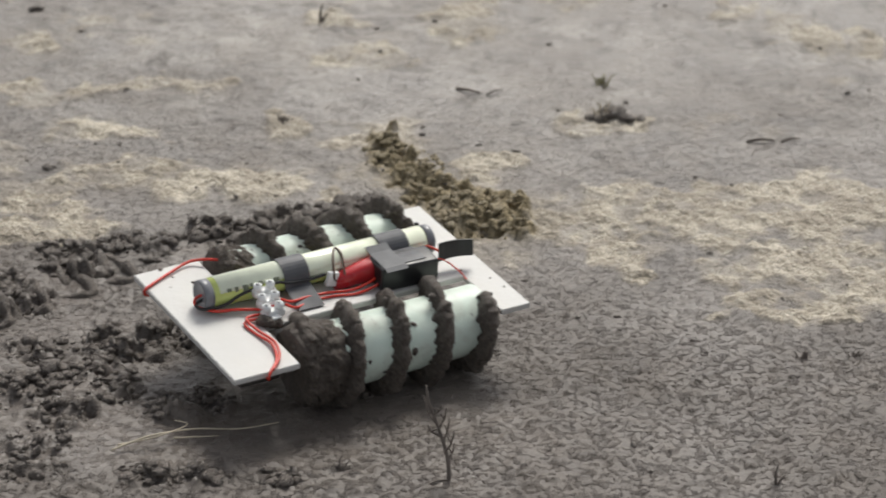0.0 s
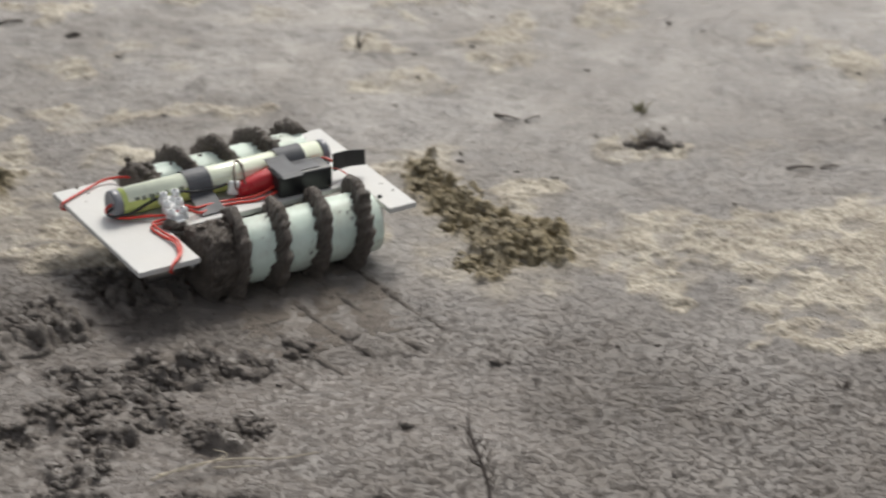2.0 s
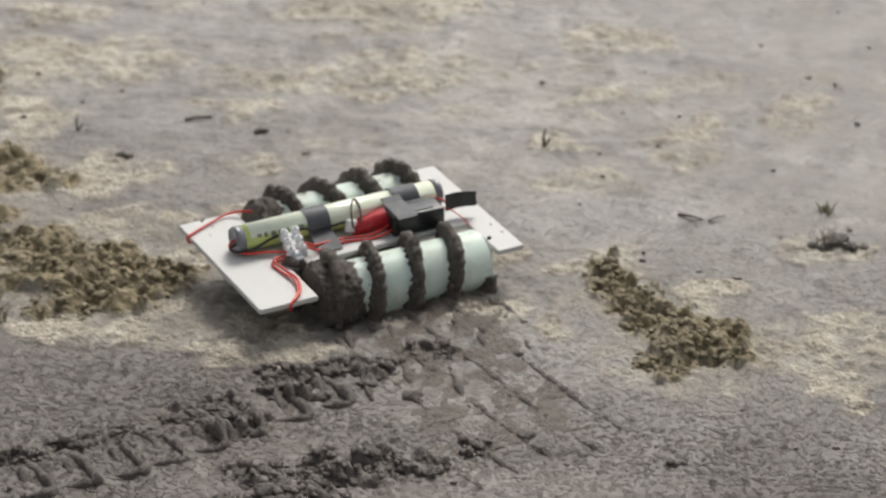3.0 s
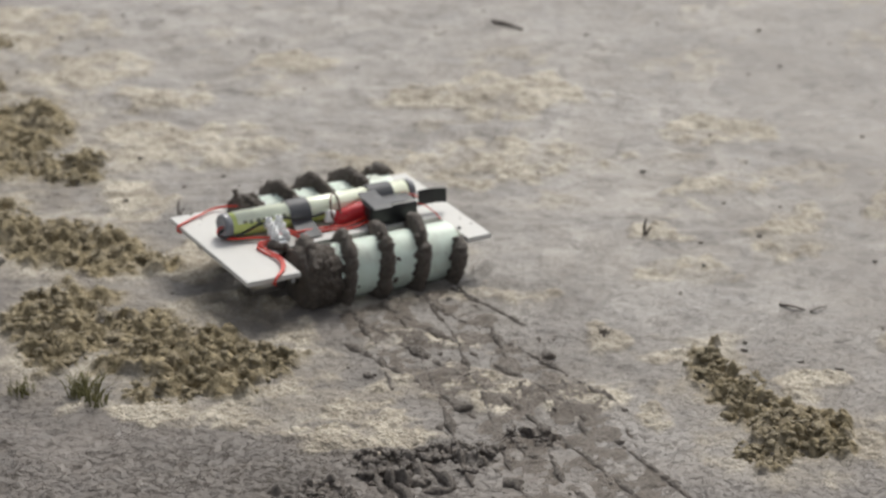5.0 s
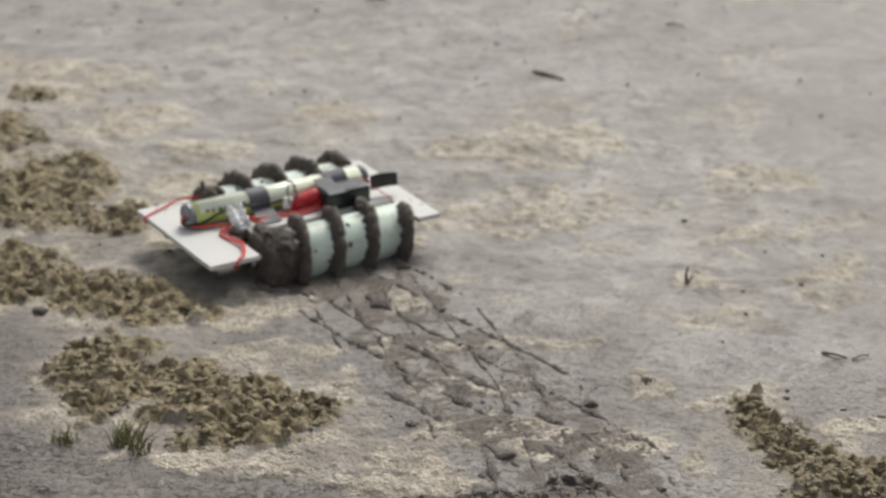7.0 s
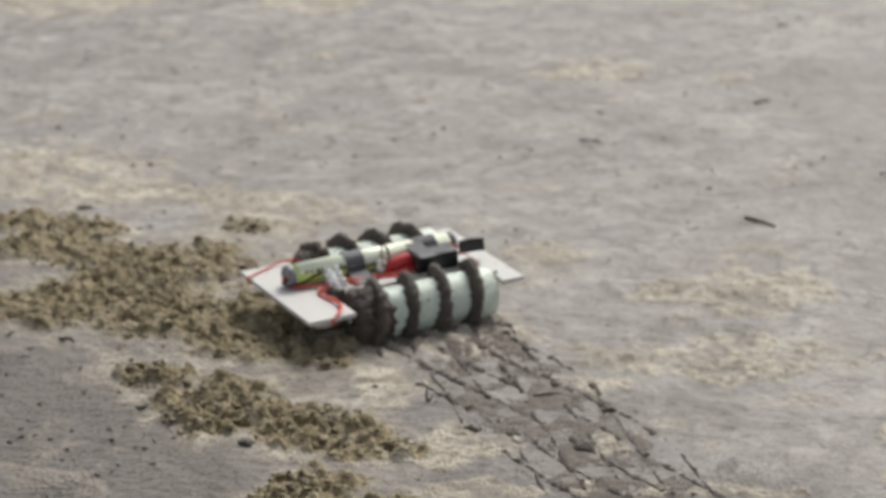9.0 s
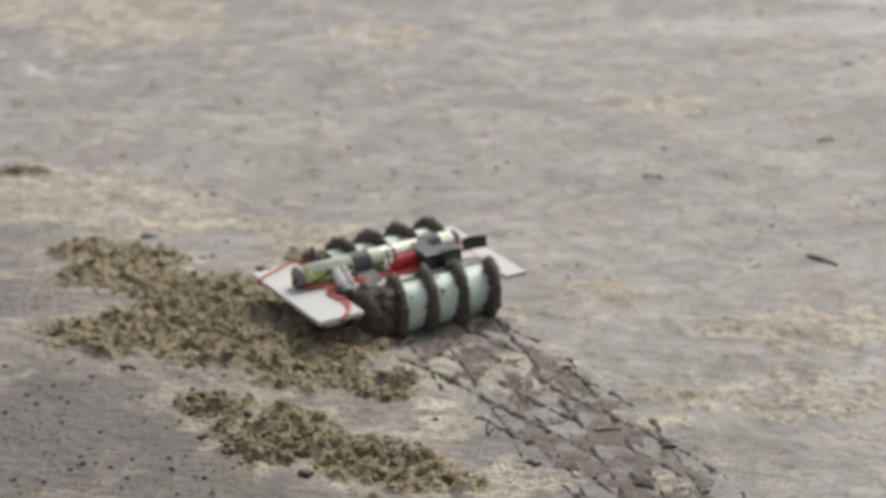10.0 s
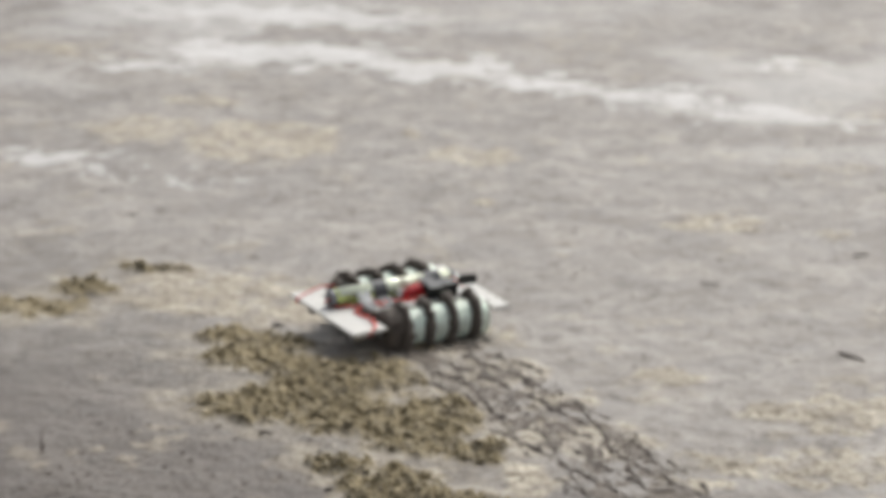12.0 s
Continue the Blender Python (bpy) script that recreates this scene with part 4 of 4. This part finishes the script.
def build_smear():
    """A thin film of wet mud that the drums leave, in pieces that come up behind them."""
    gap = 0.4
    for k in range(int((12.0 - 1.2) / gap)):
        t0 = 1.2 + gap * k
        nx, nt = 40, 15
        pts = []
        for j in range(nt + 1):
            m = robot_pose(min(12, t0 + gap * 1.1 * j / nt))
            pts.extend((m @ Vector((DRUM_X[0] - 0.006 + (DRUM_X[1] - DRUM_X[0] + 0.012) * i / nx, -AXIS_Y, 0))).xy for i in range(nx + 1))
        x, y = np.array([p.x for p in pts]), np.array([p.y for p in pts])
        edge = np.tile(np.minimum(1, np.minimum(np.arange(nx + 1), nx - np.arange(nx + 1)) / 7), nt + 1)
        z = height(x, y) - 0.0022 + 0.0030 * edge * (0.75 + 0.9 * fbm(x, y, 45, 88, 3)) + 0.0012 * fbm(x, y, 130, 90, 2)
        bm = bmesh.new()
        vs = [bm.verts.new(c) for c in zip(x, y, z)]
        for j in range(nt):
            for i in range(nx):
                q = j * (nx + 1) + i
                bm.faces.new((vs[q], vs[q + 1], vs[q + nx + 2], vs[q + nx + 1]))
        low = bmesh.ops.extrude_face_region(bm, geom=list(bm.faces))["geom"]
        bmesh.ops.translate(bm, vec=(0, 0, -0.004), verts=[v for v in low if isinstance(v, bmesh.types.BMVert)])
        ob = part("wet_smear", bm, SMEAR_MUD, None)
        tagged(ob, "thin film of wet grey-brown mud left by the drums", "mud smear", "smears of the drums", "stuff")
        TRAIL.append((ob, t0 + gap * 0.4))


def mark(bm, rows, rng, wide=1.0):
    """A broken ridge along a line on the ground."""
    line = smooth_line([(*p, 0) for p in rows], 5)
    loops, off = [], rng.uniform(0, 90)
    for k, p in enumerate(line):
        way = (line[min(k + 1, len(line) - 1)] - line[max(k - 1, 0)]).normalized()
        side = Vector((way.y, -way.x, 0))
        n1, n2 = noise.noise((p.x * 55, p.y * 55, off)), noise.noise((p.x * 160, p.y * 160, off))
        half = max(0.0004, 0.0026 + 0.0030 * n1 + 0.0018 * n2) * wide
        high = max(-0.002, 0.0007 + 0.0034 * n1 + 0.0026 * n2)
        blot = max(0.0, noise.noise((p.x * 26, p.y * 26, off + 5)) - 0.15) * 3
        half, high = half * (1 + 1.3 * blot), high + 0.0026 * blot
        mid = p + side * 0.0014 * n2
        ring = []
        for u, h in ((-1, -0.003), (-0.6, high * 0.6), (0.1, high), (0.7, high * 0.5), (1, -0.003)):
            q = mid + side * half * u
            q.z = h
            ring.append(q)
        loops.append(ring)
    z = height(np.array([q.x for r in loops for q in r]), np.array([q.y for r in loops for q in r]))
    for h, q in zip(z, (q for r in loops for q in r)):
        q.z += h
    rings(bm, loops)


def build_treads():
    """Curved ridges of an older track beside the churned row."""
    rng = random.Random(9)
    for cx, cy in ((-0.352, 2.354), (-0.382, 2.326), (-0.413, 2.301), (-0.443, 2.277), (-0.479, 2.256), (-0.512, 2.236), (-0.318, 2.385), (-0.285, 2.412)):
        bm = bmesh.new()
        # a slanting bar of mud that hooks back at its foot
        ridge(bm, [(cx - 0.020, cy + 0.036), (cx - 0.010, cy + 0.020), (cx + 0.002, cy + 0.003), (cx + 0.012, cy - 0.013), (cx + 0.009, cy - 0.022), (cx - 0.002, cy - 0.025), (cx - 0.013, cy - 0.023)], rng)
        ridge(bm, [(cx - 0.026, cy + 0.026), (cx - 0.018, cy + 0.012), (cx - 0.012, cy - 0.002)], rng)
        tagged(part("tread_ridge", bm, MUD, None), "curved ridge of dark mud in an old track", "mud ridge", "ridges of the old track")


def ridge(bm, rows, rng):
    line = smooth_line([(*p, 0) for p in rows], 4)
    off, loops = rng.uniform(0, 90), []
    for k, p in enumerate(line):
        way = (line[min(k + 1, len(line) - 1)] - line[max(k - 1, 0)]).normalized()
        side = Vector((way.y, -way.x, 0))
        n1, n2 = noise.noise((p.x * 80, p.y * 80, off)), noise.noise((p.x * 260, p.y * 260, off))
        fade = min(1, k / 5, (len(line) - 1 - k) / 5)
        half, high = 0.0048 + 0.0028 * n1 + 0.0022 * n2, (0.0062 + 0.005 * n1 + 0.004 * n2) * fade
        z = ground_at(p.x, p.y)
        loops.append([p + side * half * u + Vector((0, 0, z + h)) for u, h in ((-1.3, -0.004), (-0.7, high * 0.55), (-0.1, high), (0.5, high * 0.8), (1.2, -0.004))])
    rings(bm, loops)


def blades(bm, at, count, tall, spread, rng, wide=0.0009):
    for k in range(count):
        a, r = rng.uniform(0, math.tau), rng.uniform(0, spread)
        base = Vector(at) + Vector((r * math.cos(a), r * math.sin(a), -0.002))
        lean = Vector((rng.gauss(0, 0.35), rng.gauss(0, 0.35), 0))
        h = tall * rng.uniform(0.5, 1.1)
        tube(bm, [base, base + lean * h * 0.4 + Vector((0, 0, h * 0.6)), base + lean * h * 1.1 + Vector((0, 0, h))], wide, 4, 3, 0.15)


def build_small_things():
    rng = random.Random(77)
    for x, y, n, tall in ((-0.632, 2.556, 46, 0.026), (-0.618, 2.540, 26, 0.017), (-0.690, 2.552, 26, 0.017)):
        bm = bmesh.new()
        blades(bm, (x, y, ground_at(x, y)), round(n * 1.3), tall, 0.015, rng, 0.0009)
        tagged(part("grass_tuft", bm, GRASS, None), "short green grass tuft growing in the mud", "grass tuft", "grass tufts", kind="stuff")
    # dead branching plant
    base = Vector((0.002, 2.063, ground_at(0.002, 2.063) - 0.003))
    bm = bmesh.new()
    tube(bm, [base, base + Vector((-0.001, 0.002, 0.020)), base + Vector((-0.007, 0.004, 0.042)), base + Vector((-0.016, 0.006, 0.068)), base + Vector((-0.0185, 0.008, 0.082))], 0.0020, 6, 6, 0.45)
    for h, dx, dy, up in ((0.018, 0.006, 0.002, 0.016), (0.026, 0.007, -0.003, 0.022), (0.034, 0.005, 0.003, 0.020), (0.040, -0.010, -0.003, 0.012), (0.050, -0.009, 0.003, 0.016), (0.046, 0.006, 0.001, 0.018), (0.058, 0.006, -0.002, 0.010), (0.064, -0.006, 0.002, 0.009)):
        a = base + Vector((-0.016 * (h / 0.068) ** 1.6, 0.006 * h / 0.068, h))
        tube(bm, [a, a + Vector((dx * 0.7, dy, up * 0.45)), a + Vector((dx, dy * 1.3, up))], 0.0011, 5, 4, 0.45)
        tube(bm, [a + Vector((dx * 0.7, dy, up * 0.45)), a + Vector((dx * 0.2, dy - 0.002, up * 0.8))], 0.0008, 5, 4, 0.5)
    tube(bm, [base + Vector((0, 0, 0.003)), base + Vector((-0.010, -0.004, 0.004)), base + Vector((-0.019, -0.010, 0.001)), base + Vector((-0.020, -0.022, 0))], 0.0009, 5, 6, 0.6)
    tagged(part("dead_plant", bm, TWIG, None), "small leafless grey twig standing in the mud", "dead plant")
    # straw lying in the foreground
    def lie(points, r):
        bm = bmesh.new()
        tube(bm, [(x, y, ground_at(x, y) + h) for x, y, h in points], r, 6, 6, 0.5)
        return bm
    tagged(part("straw", lie([(-0.262, 2.093, 0.003), (-0.235, 2.108, 0.006), (-0.200, 2.118, 0.007), (-0.165, 2.126, 0.004), (-0.134, 2.143, 0.001)], 0.0009), STRAW, None), "pale dry straw lying on dark mud", "straw", "dry straws")
    tagged(part("straw", lie([(-0.258, 2.100, 0.004), (-0.230, 2.104, 0.008), (-0.205, 2.122, 0.009), (-0.215, 2.126, 0.011)], 0.0007), STRAW, None), "pale dry straw lying on dark mud", "straw", "dry straws")
    tagged(part("straw", lie([(-0.215, 2.110, 0.004), (-0.195, 2.112, 0.004), (-0.180, 2.119, 0.002)], 0.0007), STRAW, None), "pale dry straw lying on dark mud", "straw", "dry straws")
    # little sticks lying down
    for x, y, dx, dy, r in ((0.018, 2.803, 0.012, -0.006, 0.0017), (0.044, 2.802, 0.008, 0.006, 0.0012), (0.296, 2.692, 0.013, 0.001, 0.0018), (0.325, 2.695, 0.009, 0.004, 0.0014),
                            (-0.337, 3.630, 0.020, -0.016, 0.0028), (-0.503, 3.028, 0.014, 0.004, 0.0022), (-0.386, 4.145, 0.010, 0.006, 0.002), (-0.395, 4.554, 0.008, 0.003, 0.002),
                            (-0.594, 3.933, 0.016, -0.004, 0.0013), (-0.192, 3.850, 0.012, -0.006, 0.0013)):
        tagged(part("stick", lie([(x - dx, y - dy, 0.001), (x, y, 0.003), (x + dx, y + dy, 0.0015)], r), TWIG, None), "short dark stick lying on the mud", "stick", "fallen sticks")
    # small stems that stand up
    for x, y, tall, r in ((-0.134, 2.976, 0.018, 0.0024), (-0.625, 2.990, 0.018, 0.0016), (-1.330, 2.972, 0.028, 0.0018), (0.255, 2.061, 0.017, 0.0016), (-0.082, 2.078, 0.010, 0.0014)):
        z = ground_at(x, y)
        bm = bmesh.new()
        tube(bm, [(x, y, z - 0.003), (x - 0.001, y, z + tall * 0.5), (x + 0.001, y + 0.002, z + tall)], r, 6, 5, 0.35)
        tube(bm, [(x, y, z - 0.002), (x + 0.004, y, z + tall * 0.3), (x + 0.006, y, z + tall * 0.5)], r * 0.6, 5, 4, 0.4)
        tagged(part("stem_stub", bm, TWIG, None), "short broken plant stem standing in the mud", "plant stub", "plant stubs")
    for x, y, size in ((0.298, 2.267, 0.007), (0.340, 2.273, 0.006), (0.150, 2.826, 0.009), (-0.160, 2.720, 0.007)):
        bm = bmesh.new()
        blades(bm, (x, y, ground_at(x, y)), 16, size * 1.3, size, rng, 0.0011)
        tagged(part("sprout", bm, GRASS if y > 2.8 else TWIG, None), "tiny withered sprout in the mud", "sprout", "withered sprouts", kind="stuff")
    ob = lumps("soil_lump", settle([(0.148, 2.738, 0.008), (0.159, 2.742, 0.010), (0.172, 2.736, 0.007), (0.184, 2.733, 0.004), (0.136, 2.742, 0.005), (0.166, 2.731, 0.005)], rng), MUD, rng, 0.7)
    tagged(ob, "dark crumbly lump of soil with dry grass", "soil lump")
    bm = bmesh.new()
    blades(bm, (0.150, 2.745, ground_at(0.15, 2.745) + 0.004), 22, 0.014, 0.012, rng, 0.0008)
    tagged(part("dry_grass", bm, STRAW, None), "pale withered grass on a soil lump", "dry grass", kind="stuff")


build_clods()
build_trail()
build_smear()
build_treads()
build_small_things()


def motions():
    walk(ROBOT, [(row[0], pose(*row[1:]) @ Matrix.Translation((0, 0, -DECK_Z))) for row in ROBOT_ROWS])
    times = [k * 0.1 for k in range(121)]
    for which, (drum, y) in enumerate(((DRUMS[0], -AXIS_Y), (DRUMS[1], FAR_Y))):
        walk(drum, [(t, pose(0, y, AXIS_Z + (0.005 if y > 0 else 0), drum_turn(t, which), 0, 0)) for t in times])

    for ob, t in PRESSED:
        walk(ob, [(0, pose(0, 0, 0)), (t, pose(0, 0, 0)), (t + 0.35, pose(0, 0, -0.02)), (12, pose(0, 0, -0.02))])
    # the marks come up behind the drums
    for ob, t in TRAIL:
        rows = [(0, pose(0, 0, -0.02))] + ([(t - 0.2, pose(0, 0, -0.02))] if t > 0.3 else []) + [(t + 0.1, pose(0, 0, 0))] + ([(12, pose(0, 0, 0))] if t < 11.8 else [])
        walk(ob, rows)


motions()
